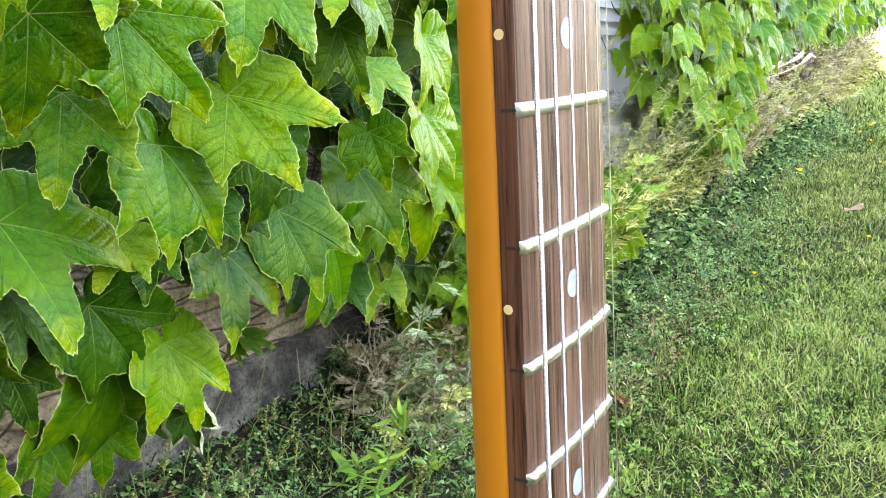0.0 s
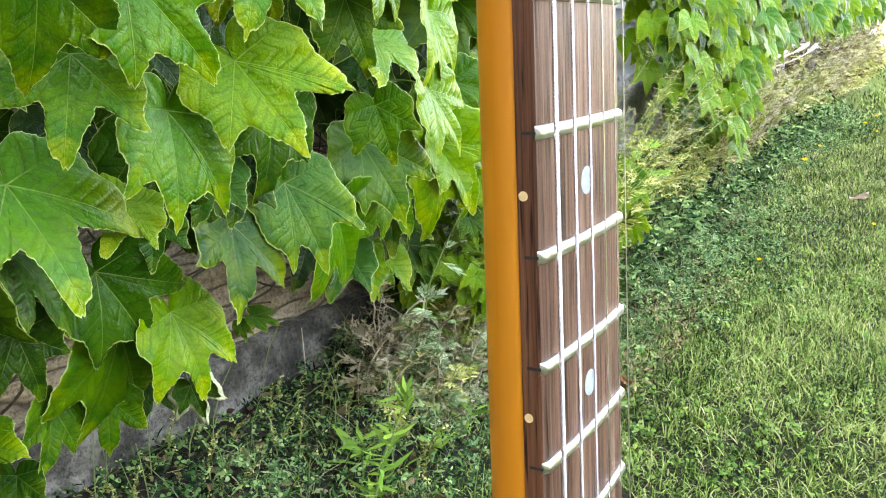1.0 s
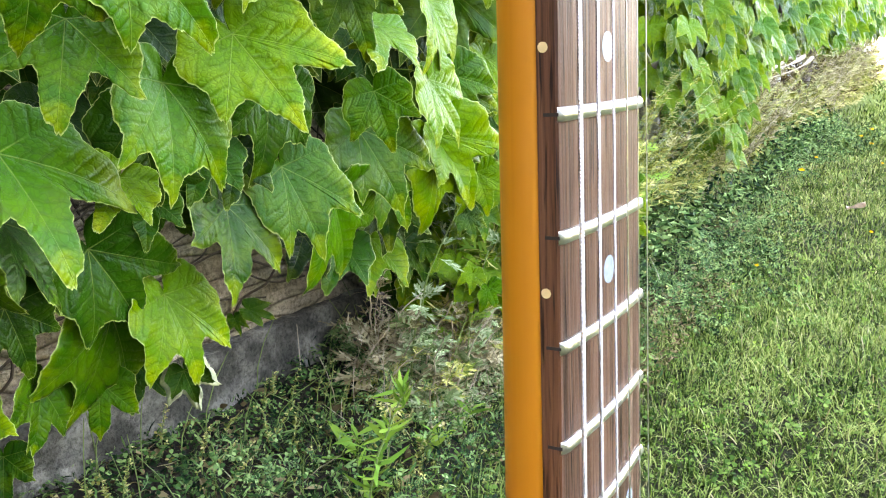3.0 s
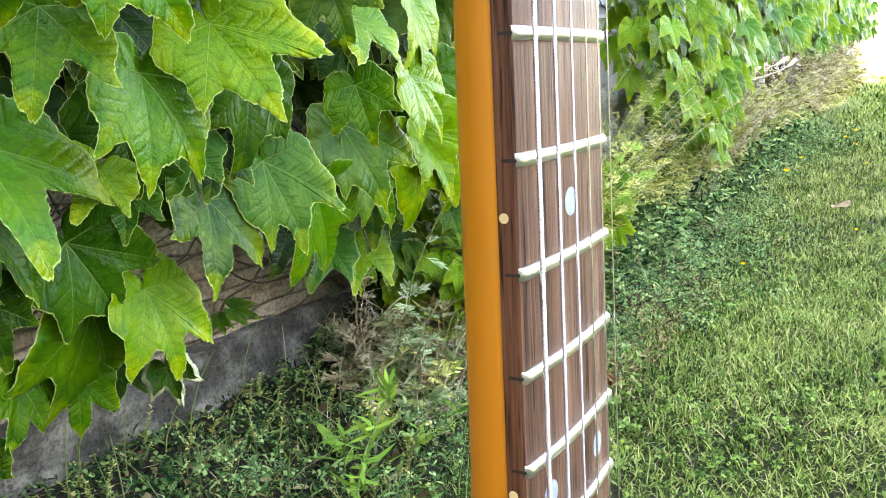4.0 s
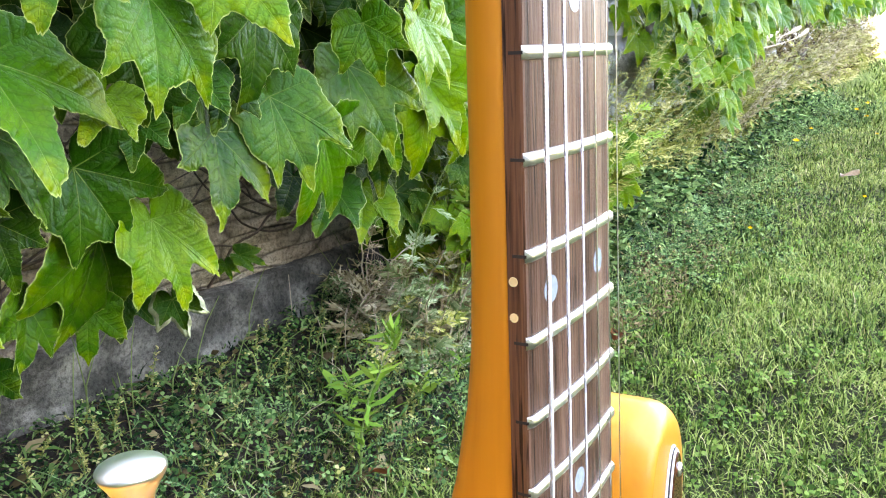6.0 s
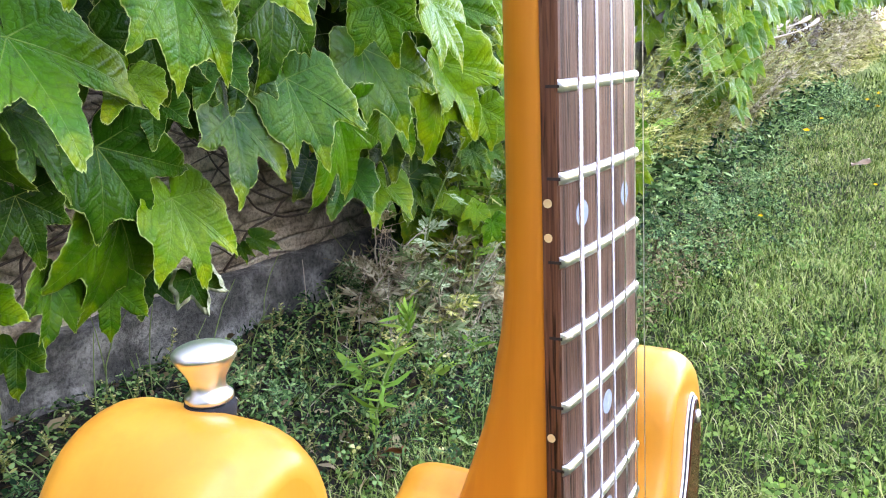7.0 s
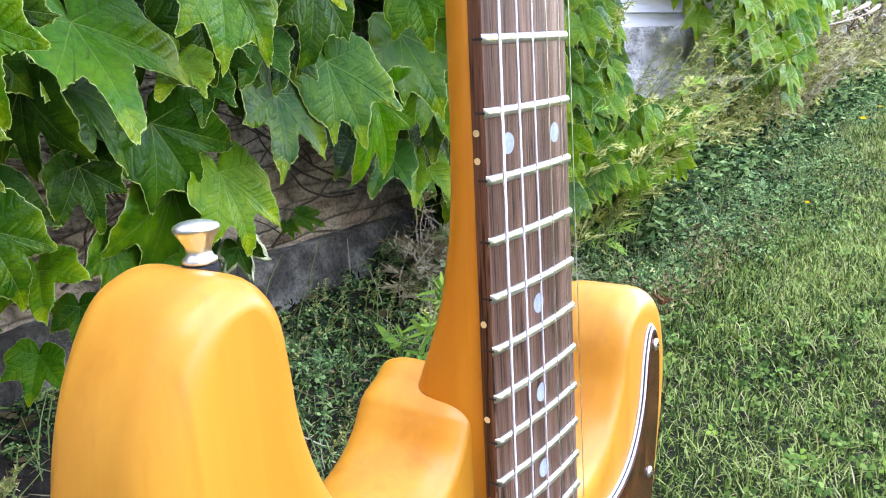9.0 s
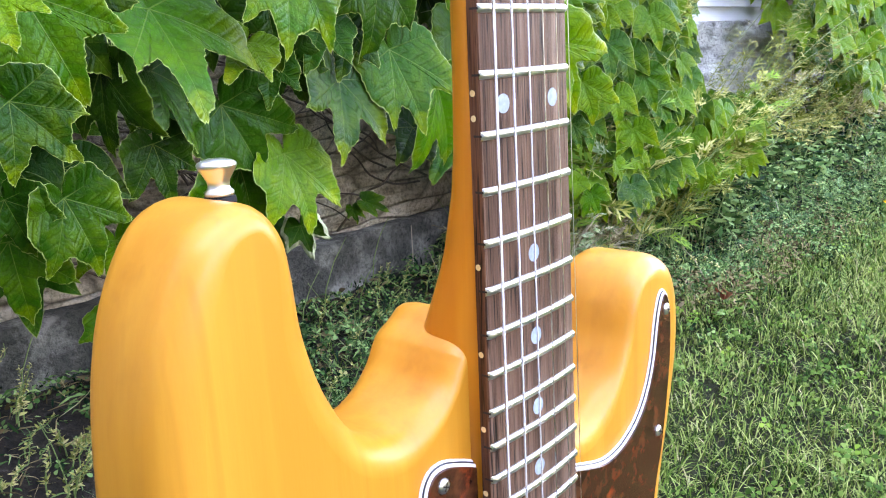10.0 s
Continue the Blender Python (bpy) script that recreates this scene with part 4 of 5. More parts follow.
ivy_leaf((0.133, 0.385, 0.714), (0.123, 0.390, 0.673), 2, (-0.97, -0.12, 0.22), 0.99, 0.86, 0.84, 45, 41)
ivy_leaf((0.211, 0.407, 0.724), (0.186, 0.381, 0.679), 2, (-0.40, -0.69, 0.60), 1.00, 0.86, 0.86, 45, 45)
ivy_leaf((0.846, 0.57, 0.512), (0.923, 0.55, 0.395), 2)
ivy_leaf((0.917, 0.58, 0.591), (0.952, 0.55, 0.5), 1)
ivy_leaf((0.94, 0.6, 0.723), (0.939, 0.58, 0.571), 1)
ivy_leaf((0.925, 0.6, 0.585), (0.959, 0.58, 0.469), 1)
ivy_leaf((0.684, 0.79, 0.277), (0.715, 0.765, 0.256), 1, (-0.5, -0.7, 0.5), 0.7)
ivy_leaf((0.666, 0.80, 0.268), (0.656, 0.78, 0.246), 1, (-0.5, -0.8, 0.3), 0.7)
ivy_leaf((0.869, 0.67, 0.42), (0.827, 0.64, 0.341), 3)
ivy_leaf((0.88, 0.71, 0.348), (0.822, 0.68, 0.272), 2)
ivy_leaf((0.981, 0.72, 0.324), (1.012, 0.68, 0.234), 1)
ivy_leaf((1.084, 0.72, 0.359), (1.009, 0.7, 0.301), 3)
ivy_leaf((0.378, 0.582, 0.316), (0.378, 0.555, 0.258), 4)
ivy_leaf((1.066, 0.62, 0.47), (1.103, 0.6, 0.397), 1)
ivy_leaf((1.159, 0.7, 0.356), (1.18, 0.68, 0.259), 2)


# leaves further in and beyond, between the ones that stand out
def fill_leaves(plant, count, x0, x1, y0, y1, low, high, size, seed, young=0.25, gap=None, shade=False, reach=None):
    g = random.Random(seed)
    made = 0
    while made < count:
        x = g.uniform(x0, x1)
        z = g.uniform(low(x), high)
        if gap and gap(x, z):
            continue
        y = g.uniform(y0, y1)
        if reach and x > reach(y, z):
            continue
        s = g.uniform(*size)
        lean = g.uniform(-0.5, 0.5)
        p = Vector((x, y, z))
        tip = p + s * Vector((math.sin(lean), -0.25 + g.uniform(-0.2, 0.2), -math.cos(lean))).normalized()
        far = x > 1.05
        ob = new("leaf", g.choice((FAR_YOUNG if far else YOUNG) if g.random() < young else (SHADED if shade else FAR_GREEN if far else GREEN)))
        ob.parent = plant
        ob.matrix_world = leaf_pose(p, tip, (-0.5 + g.uniform(-0.35, 0.35), -0.8, 0.35 + g.uniform(-0.3, 0.3)))
        made += 1


def foot(x):
    """Lower edge of the leaf cover near the camera."""
    return 0.27 if x < 0.16 else 0.38 if x < 0.30 else 0.50


# shade-coloured leaves behind the front ones, to darken the gaps
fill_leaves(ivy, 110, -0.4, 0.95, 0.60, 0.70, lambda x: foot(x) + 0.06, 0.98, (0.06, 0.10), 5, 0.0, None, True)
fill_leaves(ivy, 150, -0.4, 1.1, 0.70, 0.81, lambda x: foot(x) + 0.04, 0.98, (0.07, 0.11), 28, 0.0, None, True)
fill_leaves(ivy, 40, 0.75, 1.35, 0.62, 0.80, lambda x: 0.42, 0.95, (0.06, 0.10), 6, 0.5)
fill_leaves(ivy, 40, -0.2, 1.2, 0.50, 0.60, lambda x: 0.73, 1.0, (0.07, 0.11), 8, 0.2)

bush = stems("ivy", 2.4, 3.2, 0.15, 0.8, 0.80, 22, 0.0025, TWIG, "yellow-green ivy hanging over the pale plinth further along the wall", 4)


def brim(y, z):
    """How far the ivy beside the pale plinth reaches along the wall, further below than above."""
    return 1.43 + 2.2 * (y - 0.6) + (0.42 * min(1.0, max(0.0, (0.385 - z) / 0.06)))


fill_leaves(bush, 250, 1.0, 2.1, 0.56, 0.74, lambda x: 0.225, 0.37, (0.034, 0.066), 16, 0.6, None, False, brim)
fill_leaves(bush, 200, 1.0, 1.8, 0.56, 0.76, lambda x: 0.37, 0.85, (0.042, 0.078), 15, 0.45, None, False, brim)
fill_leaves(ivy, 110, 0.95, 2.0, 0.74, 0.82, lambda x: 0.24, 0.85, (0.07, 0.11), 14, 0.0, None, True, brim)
fill_leaves(bush, 190, 2.15, 3.2, 0.54, 0.68, lambda x: 0.28 + 0.62 * abs(x - 2.66), 1.0, (0.058, 0.096), 17, 0.7)
fill_leaves(bush, 60, 2.2, 3.2, 0.68, 0.80, lambda x: 0.36 + 0.55 * abs(x - 2.66), 1.0, (0.06, 0.10), 30, 0.6)
back_ivy = stems("ivy", 2.7, 3.4, 0.50, 0.9, 0.84, 14, 0.003, TWIG, "shaded ivy close against the house wall", 9)
fill_leaves(back_ivy, 160, 2.5, 3.7, 0.75, 0.85, lambda x: 0.50, 1.0, (0.06, 0.095), 19, 0.2)
far_ivy = stems("ivy", 3.4, 9.0, 0.3, 1.0, 0.80, 40, 0.006, TWIG, "ivy covering the house wall further off", 6)
fill_leaves(far_ivy, 480, 2.95, 10.0, 0.60, 0.82, lambda x: 0.61 + 0.032 * (x - 3.2) + 0.04 * math.sin(5 * x), 1.25, (0.075, 0.12), 18, 0.55)
fill_leaves(far_ivy, 300, 2.75, 9.0, 0.79, 0.865, lambda x: 0.55 + 0.03 * (x - 3), 1.25, (0.085, 0.13), 29, 0.25)

# ---- herbs and weeds ----
def blade(length, width, lobes=0, seed=0, droop=0.25):
    """A flat leaf along +x with optional narrow side lobes, uneven ones where seed says: corners and triangles."""
    verts, tris = [], []
    odd = random.Random(seed)
    jit = 0.35 if seed else 0.0

    def strip(base, ang, ln, wd):
        d = np.array((math.cos(ang), math.sin(ang)))
        q = np.array((-d[1], d[0]))
        i = len(verts)
        for t, w in ((0, 0.35), (0.4, 1.0), (0.75, 0.6), (1.0, 0.0)):
            for sgn in ((-1, 1) if w else (0,)):
                xy = base + d * ln * t + q * wd * 0.5 * w * sgn
                verts.append((xy[0], xy[1], -droop * (xy[0] / length) ** 2 * length))
        for a, b, c in ((0, 1, 3), (0, 3, 2), (2, 3, 5), (2, 5, 4), (4, 5, 6)):
            tris.append((i + a, i + b, i + c))

    strip(np.zeros(2), 0.0, length, width if not lobes else width * 0.5)
    for k in range(lobes):
        t = 0.25 + 0.6 * k / max(1, lobes - 1)
        for sgn in (-1, 1):
            at = length * (t + odd.uniform(-0.07, 0.07) * (1 if seed else 0))
            strip(np.array((at, 0.0)), sgn * (0.75 + jit * odd.uniform(-0.7, 0.7)), length * 0.42 * (1.15 - t * 0.75) * (1 + jit * odd.uniform(-1.6, 1.0)), width * 0.5 * (1 + jit * odd.uniform(-1, 1)))
    out = np.array(verts)
    if seed:
        out[:, 2] += 0.10 * length * np.sin(out[:, 0] / length * 4 + odd.uniform(0, 6)) + out[:, 1] * odd.uniform(-0.5, 0.5)
        out[:, 1] += length * odd.uniform(-0.25, 0.25) * (out[:, 0] / length) ** 2
    return out, np.array(tris)


def trefoil(size):
    verts, tris = [], []
    for a in (0, 2.09, 4.19):
        d, q = np.array((math.cos(a), math.sin(a))), np.array((-math.sin(a), math.cos(a)))
        i = len(verts)
        for t, w in ((0.05, 0), (0.45, 0.30), (0.8, 0.36), (1.0, 0.12)):
            for sgn in ((-1, 1) if w else (0,)):
                xy = d * t + q * w * sgn
                verts.append((xy[0] * size, xy[1] * size, 0.25 * abs(w) * size))
        for a_, b_, c_ in ((0, 1, 2), (1, 3, 2), (2, 3, 4), (3, 5, 4), (4, 5, 6)):
            tris.append((i + a_, i + b_, i + c_))
    verts = [v for v in verts]
    return np.array(verts), np.array([t for t in tris if max(t) < len(verts)])


def herb(name, base, height, lean, template, pairs, material, stalk, label, seed, top=None, spread=(0.2, 0.9), category="weed", thick=0.0020):
    """One stalk with leaves set round it."""
    g = np.random.default_rng(seed)
    pts = []
    base = (base[0], base[1], base[2] + float(lie(np.float64(base[0]), np.float64(base[1]))) - 0.004)
    for k in range(9):
        t = k / 8
        pts.append(np.array(base) + np.array((lean[0] * t * t, lean[1] * t * t, height * t)) + g.normal(0, 0.004, 3) * t)
    v, f = tube_arrays(spline(pts, 3, False), np.linspace(thick, thick * 0.45, 25), 5)
    plant = tagged(new(name), label, category)
    arrays("stalk", v, f, stalk, plant)
    n = pairs
    t = np.linspace(spread[0], 1.0, n) if n < 14 else np.sort(g.uniform(spread[0], 1.0, n))
    at = np.array([pts[0] + (np.array((lean[0] * q * q, lean[1] * q * q, height * q))) for q in t])
    yaw = np.arange(n) * 2.4 + g.uniform(0, 1, n)
    ups = np.stack((-0.75 * np.cos(yaw), -0.75 * np.sin(yaw), np.ones(n)), 1) + g.normal(0, 0.35, (n, 3))
    sz = np.repeat((np.linspace(1.1, 0.55, n) * g.uniform(0.45, 1.3, n))[:, None], 3, 1)
    kinds = template if isinstance(template, list) else [template]
    chunks = [scatter(q, at[i::len(kinds)], ups[i::len(kinds)], yaw[i::len(kinds)], sz[i::len(kinds)]) for i, q in enumerate(kinds)]
    if top is not None:
        m = 22
        turn = np.arange(m) * 2.4
        crown_at = at[-1] - np.array((0.004, 0, 0.030)) * np.linspace(0, 1, m)[:, None]
        chunks.append(scatter(top, crown_at, np.stack((-1.7 * np.cos(turn), -1.7 * np.sin(turn), np.ones(m)), 1), turn, np.repeat(g.uniform(0.6, 1.1, m)[:, None], 3, 1)))
    tv, tf = join(chunks)
    arrays("foliage", tv, tf, material, plant)
    return plant


def frond(length, seed, pairs=3, broad=1.0):
    """A deeply cut mugwort leaf along +x: pointed lobes that fork again, on a drooping midrib: corners and triangles."""
    odd = random.Random(seed)
    verts, tris = [], []
    droop, sway, roll = odd.uniform(0.15, 0.55), odd.uniform(-0.3, 0.3), odd.uniform(-0.4, 0.4)

    def lobe(base, ang, ln, wd):
        d = np.array((math.cos(ang), math.sin(ang)))
        q = np.array((-d[1], d[0]))
        i = len(verts)
        for t, w in ((0, 0.5), (0.35, 1.0), (0.7, 0.75), (1.0, 0.0)):
            for sgn in ((-1, 1) if w else (0,)):
                x, y = base + d * ln * t + q * wd * 0.5 * w * sgn
                y += sway * x * x / length
                verts.append((x, y, -droop * x * x / length + roll * y + 0.25 * abs(y)))
        for a, b, c in ((0, 1, 3), (0, 3, 2), (2, 3, 5), (2, 5, 4), (4, 5, 6)):
            tris.append((i + a, i + b, i + c))

    wide = length * 0.085 * broad
    lobe(np.zeros(2), 0.0, length * 0.62, wide * 0.6)
    for k in range(pairs + 1):
        t = 0.28 + 0.46 * k / pairs
        for sgn in (-1, 1):
            ang = sgn * odd.uniform(0.55, 0.95) * (1 if k < pairs else 0.55)
            ln = length * odd.uniform(0.36, 0.50) * (1.0 - 0.35 * abs(t - 0.45))
            at = np.array((length * t, 0.0))
            lobe(at, ang, ln, wide)
            if k < pairs:
                lobe(at + ln * 0.45 * np.array((math.cos(ang), math.sin(ang))), ang - sgn * odd.uniform(0.5, 0.8), ln * 0.5, wide * 0.7)
                lobe(at + ln * 0.40 * np.array((math.cos(ang), math.sin(ang))), ang + sgn * odd.uniform(0.4, 0.7), ln * 0.40, wide * 0.6)
    lobe(np.array((length * 0.6, 0.0)), 0.0, length * 0.42, wide)
    return np.array(verts), np.array(tris)


def vetch_leaf(length, seed, pairs=7):
    """A pinnate leaf: small oval leaflets in pairs on a thin midrib."""
    odd = random.Random(seed)
    verts, tris = [], []
    for k in range(pairs):
        x = length * (0.15 + 0.85 * k / (pairs - 1))
        z = -0.5 * x * x / length
        for sgn in (-1, 1):
            ln, ang = length * odd.uniform(0.16, 0.22), sgn * odd.uniform(0.9, 1.25)
            d, q = np.array((math.cos(ang), math.sin(ang), 0.15)), np.array((-math.sin(ang), math.cos(ang), 0.0))
            i = len(verts)
            for t, w in ((0.05, 0), (0.4, 0.15), (0.8, 0.13), (1.0, 0)):
                for m in ((-1, 1) if w else (0,)):
                    verts.append(tuple(np.array((x, 0, z)) + d * ln * t + q * ln * w * m))
            for a, b, c in ((0, 1, 2), (1, 3, 2), (2, 3, 4), (3, 5, 4)):
                tris.append((i + a, i + b, i + c))
    i = len(verts)
    for x in (0.0, 0.5, 1.0):
        verts += [(length * x, 0.0004, -0.5 * length * x * x), (length * x, -0.0004, -0.5 * length * x * x)]
    for a, b, c in ((0, 1, 3), (0, 3, 2), (2, 3, 5), (2, 5, 4)):
        tris.append((i + a, i + b, i + c))
    return np.array(verts), np.array(tris)


FEATHER = [frond(0.060, 3), frond(0.052, 4), frond(0.044, 5), frond(0.034, 6, 2)]
BIG_FEATHER = [frond(0.085, 13, 3, 0.8), frond(0.072, 14, 3, 0.8), frond(0.058, 15, 3, 0.8)]
THATCH = [blade(0.034, 0.0055, 2, 17, 0.3), blade(0.026, 0.0048, 0, 18, 0.4), blade(0.042, 0.0052, 3, 19, 0.2)]
WISPY = [blade(0.036, 0.0056, 2, 7, 0.3), blade(0.026, 0.0050, 0, 8, 0.4), blade(0.044, 0.0054, 3, 9, 0.2)]
LANCE = blade(0.055, 0.013, 0, droop=0.3)
g = random.Random(23)
herb("weed", (0.625, 0.556, 0.0), 0.186, (0.108, 0.006), [blade(0.050, 0.0095, 0, 61, 0.3), blade(0.044, 0.0085, 0, 62, 0.15), blade(0.056, 0.010, 0, 63, 0.4)], 56, FRESH, STALK, "fresh green upright weed at the foot of the wall", 31, blade(0.034, 0.0075, 0, 64, 0.1))
for i in range(5):
    herb("weed", (0.70 + 0.13 * i + g.uniform(-0.03, 0.03), 0.60 + g.uniform(-0.04, 0.05), 0), g.uniform(0.05, 0.09), (g.uniform(-0.04, 0.04), -0.03), LANCE, 12, FRESH, STALK, "small green weed beside the footing", 60 + i)
for i in range(7):
    x = g.uniform(0.92, 1.25)
    herb("mugwort", (x, g.uniform(0.66, 0.76), 0), g.uniform(0.22, 0.42), (g.uniform(-0.08, 0.06), -0.09), FEATHER, 18, GREY_HERB, STALK, "feathery grey-green herb growing against the wall", 80 + i)
for i in range(46):
    x = g.uniform(0.84, 1.30)
    herb("withered_weed", (x, g.uniform(0.62, 0.76), 0), g.uniform(0.08, 0.20), (g.uniform(-0.10, 0.10), -0.07), FEATHER, 16, (DRY, GREY_HERB, DRY, HERB, DRY)[i % 5], PALE_TWIG, "withered pale brown weed against the footing", 110 + i)
for i in range(22):
    herb("mugwort", (g.uniform(0.95, 1.65), g.uniform(0.62, 0.68), 0), g.uniform(0.20, 0.38), (g.uniform(0.05, 0.35), -0.10), BIG_FEATHER, 16, HERB if i % 3 else FRESH, STALK, "pale green mugwort with deeply cut leaves before the ivy", 250 + i, None, (0.3, 1.0), "weed", 0.0016)
for i in range(26):
    x = g.choice((g.uniform(1.5, 1.8), g.uniform(1.8, 2.6), g.uniform(2.0, 2.8)))
    herb("mugwort", (x, g.uniform(0.64, 0.80), 0), g.uniform(0.30, 0.60), (g.uniform(0.05, 0.45), -0.14), WISPY, 90, HERB, STALK, "tall feathery yellow-green herb beside the plinth", 140 + i, None, (0.3, 1.0), "weed", 0.0013)
for i in range(110):
    x = 2.7 + 7.0 * g.random() ** 1.6
    herb("withered_weed", (x, g.uniform(0.68, 0.82), 0), g.uniform(0.26, 0.50), (g.uniform(0.1, 0.6), -0.10), BIG_FEATHER if i % 3 else THATCH, 26 if i % 3 else 60, (SEED, STRAW_LEAF, STRAW_LEAF, DRY)[i % 4], PALE_TWIG, "tall withered straw-coloured weed along the wall", 180 + i, None, (0.3, 1.0))

# straw-coloured stems that lean out over the bed, along the wall
for i in range(16):
    herb("withered_weed", (1.75 + 2.9 * g.random() ** 1.3, g.uniform(0.64, 0.74), 0), g.uniform(0.28, 0.46), (g.uniform(0.35, 0.85), -0.12), BIG_FEATHER, 18, (STRAW_LEAF, HERB, HERB, SEED)[i % 4], STALK, "leaning straw-coloured stem with feathery leaves", 820 + i, None, (0.35, 1.0), "weed", 0.0014)


def dry_twigs(x, y, height, seed):
    """A dead weed: thin bleached stems that fork."""
    q = np.random.default_rng(seed)
    z0 = float(lie(np.float64(x), np.float64(y))) - 0.004
    plant = tagged(new("dead_weed"), "leafless bleached dead weed with forking stems", "weed", "dead weeds at the footing")
    chunks = []

    def grow(p, d, ln, r, depth):
        pts = [np.array(p)]
        for _ in range(5):
            d = d + q.normal(0, 0.12, 3)
            d /= np.linalg.norm(d)
            pts.append(pts[-1] + d * ln / 5)
        chunks.append(tube_arrays(pts, np.linspace(r, r * 0.6, 6), 4))
        if depth:
            for k in (2, 3, 4, 5):
                if q.random() < 0.75:
                    grow(pts[k], d + q.normal(0, 0.55, 3), ln * q.uniform(0.35, 0.6), r * 0.65, depth - 1)

    grow((x, y, z0), np.array((q.normal(0, 0.25), -0.15, 1.0)), height, 0.0010, 2)
    v, f = join(chunks)
    arrays("twig", v, f, PALE_TWIG, plant)


for i in range(18):
    dry_twigs(0.80 + 0.022 * i + g.uniform(-0.02, 0.02), g.uniform(0.60, 0.74), g.uniform(0.08, 0.16), 700 + i)

# cut stems with thick bleached ends that stick out of the growth along the wall
for k, (p0, p1, r) in enumerate((((3.02, 0.60, 0.528), (3.50, 0.58, 0.577), 0.008), ((3.46, 0.60, 0.554), (4.01, 0.58, 0.600), 0.010), ((3.64, 0.60, 0.538), (4.34, 0.58, 0.593), 0.010), ((3.05, 0.62, 0.50), (3.28, 0.58, 0.541), 0.009))):
    p0, p1 = np.array(p0), np.array(p1)
    p0 = p1 + (p0 - p1) * 1.5
    along = np.linspace(0, 1, 20)
    pts = [p0 + (p1 - p0) * t + np.array((0, 0.02 * math.sin(4 * t + k), -0.05 * t * (1 - t))) for t in along]
    radii = [0.0028 if t < 0.70 else 0.0028 + (r - 0.0028) * min(1, (t - 0.70) / 0.12) * (1.0 if t < 0.97 else 0.6) for t in along]
    v, f = tube_arrays(pts, radii, 7)
    tagged(arrays("dry_stem", v, f, PALE_TWIG), "thin dry stem with a thick bleached cut end", "stem")
v, f = tube_arrays(spline([(4.98, 0.77, 0.10), (5.07, 0.76, 0.28), (5.32, 0.76, 0.40), (5.66, 0.78, 0.54), (5.9, 0.80, 0.80)], 4, False), np.linspace(0.034, 0.018, 17), 9)
tagged(arrays("vine_trunk", v, f, TWIG), "dark brown woody vine trunk against the wall", "trunk")


for i, (bx_, by_, h, lx) in enumerate(((1.20, 0.60, 0.42, 1.15), (1.35, 0.58, 0.40, 1.5), (1.0, 0.62, 0.56, 0.5), (1.1, 0.60, 0.62, 0.45), (1.5, 0.60, 0.5, 1.0), (2.2, 0.62, 0.40, 1.2), (2.6, 0.62, 0.36, 1.4), (1.8, 0.66, 0.44, 1.0), (2.0, 0.70, 0.42, 0.9))):
    herb("mugwort", (bx_, by_, 0.05), h, (lx, -0.06), WISPY, 150, HERB, STALK, "arching feathery herb stem with yellow-green leaves", 320 + i, None, (0.30, 1.0), "weed", 0.0014)


def thicket(name, n, template, material, area, top, size, label, seed):
    """Dense wild growth along the wall, in one mesh: leaves all through a long low bank."""
    g = np.random.default_rng(seed)
    x0, x1, y0, y1 = area
    x = x0 + (x1 - x0) * g.random(n) ** 1.4
    y = y1 - (y1 - y0) * g.random(n) ** 1.3
    crest = top * (0.75 + 0.25 * np.sin(2.1 * x + 1.0) * np.sin(5.3 * x)) * (0.5 + 0.5 * (y - y0) / (y1 - y0))
    z = lie(x, y) + crest * g.random(n)
    ups = np.stack((g.normal(-0.3, 0.8, n), g.normal(-0.5, 0.8, n), np.abs(g.normal(0.8, 0.5, n))), 1)
    sz = np.repeat((g.uniform(*size, n) * (1 + 0.10 * (x - x0)))[:, None], 3, 1)
    v, f = scatter(template, np.stack((x, y, z), 1), ups, g.uniform(0, 6.28, n), sz)
    return tagged(arrays(name, v, f, material), label, "weeds", kind="stuff")


FINE = frond(0.075, 21, 2, 0.8)
thicket("dry_growth", 650, FINE, SEED, (3.0, 9.8, 0.70, 0.84), 0.40, (0.7, 1.6), "dense straw-coloured dry growth along the wall", 71)
thicket("dry_growth", 350, FINE, HERB, (3.2, 9.8, 0.70, 0.84), 0.42, (0.7, 1.6), "yellow-green feathery growth between dry stems along the wall", 72)
thicket("dead_growth", 3200, blade(0.07, 0.009, 2, 22), LITTER, (3.1, 9.8, 0.76, 0.85), 0.62, (0.6, 1.5), "dense dead brown growth against the plinth", 77)
thicket("herb_growth", 600, blade(0.040, 0.007, 2, 12), HERB, (1.5, 4.4, 0.64, 0.85), 0.34, (0.5, 1.1), "yellow-green feathery growth along the wall", 73)
thicket("leafy_growth", 9500, blade(0.024, 0.008, 0, 16), CLOVER, (1.6, 5.5, 0.56, 0.85), 0.30, (0.5, 1.3), "dark green leafy growth along the wall", 76)
thicket("withered_growth", 1000, blade(0.034, 0.006, 3, 13), GREY_HERB, (0.90, 1.35, 0.60, 0.83), 0.085, (0.5, 1.1), "withered grey-green growth at the footing", 74)
thicket("withered_growth", 900, blade(0.034, 0.007, 2, 14), DRY, (0.92, 1.35, 0.60, 0.83), 0.085, (0.5, 1.1), "withered pale growth at the footing", 75)


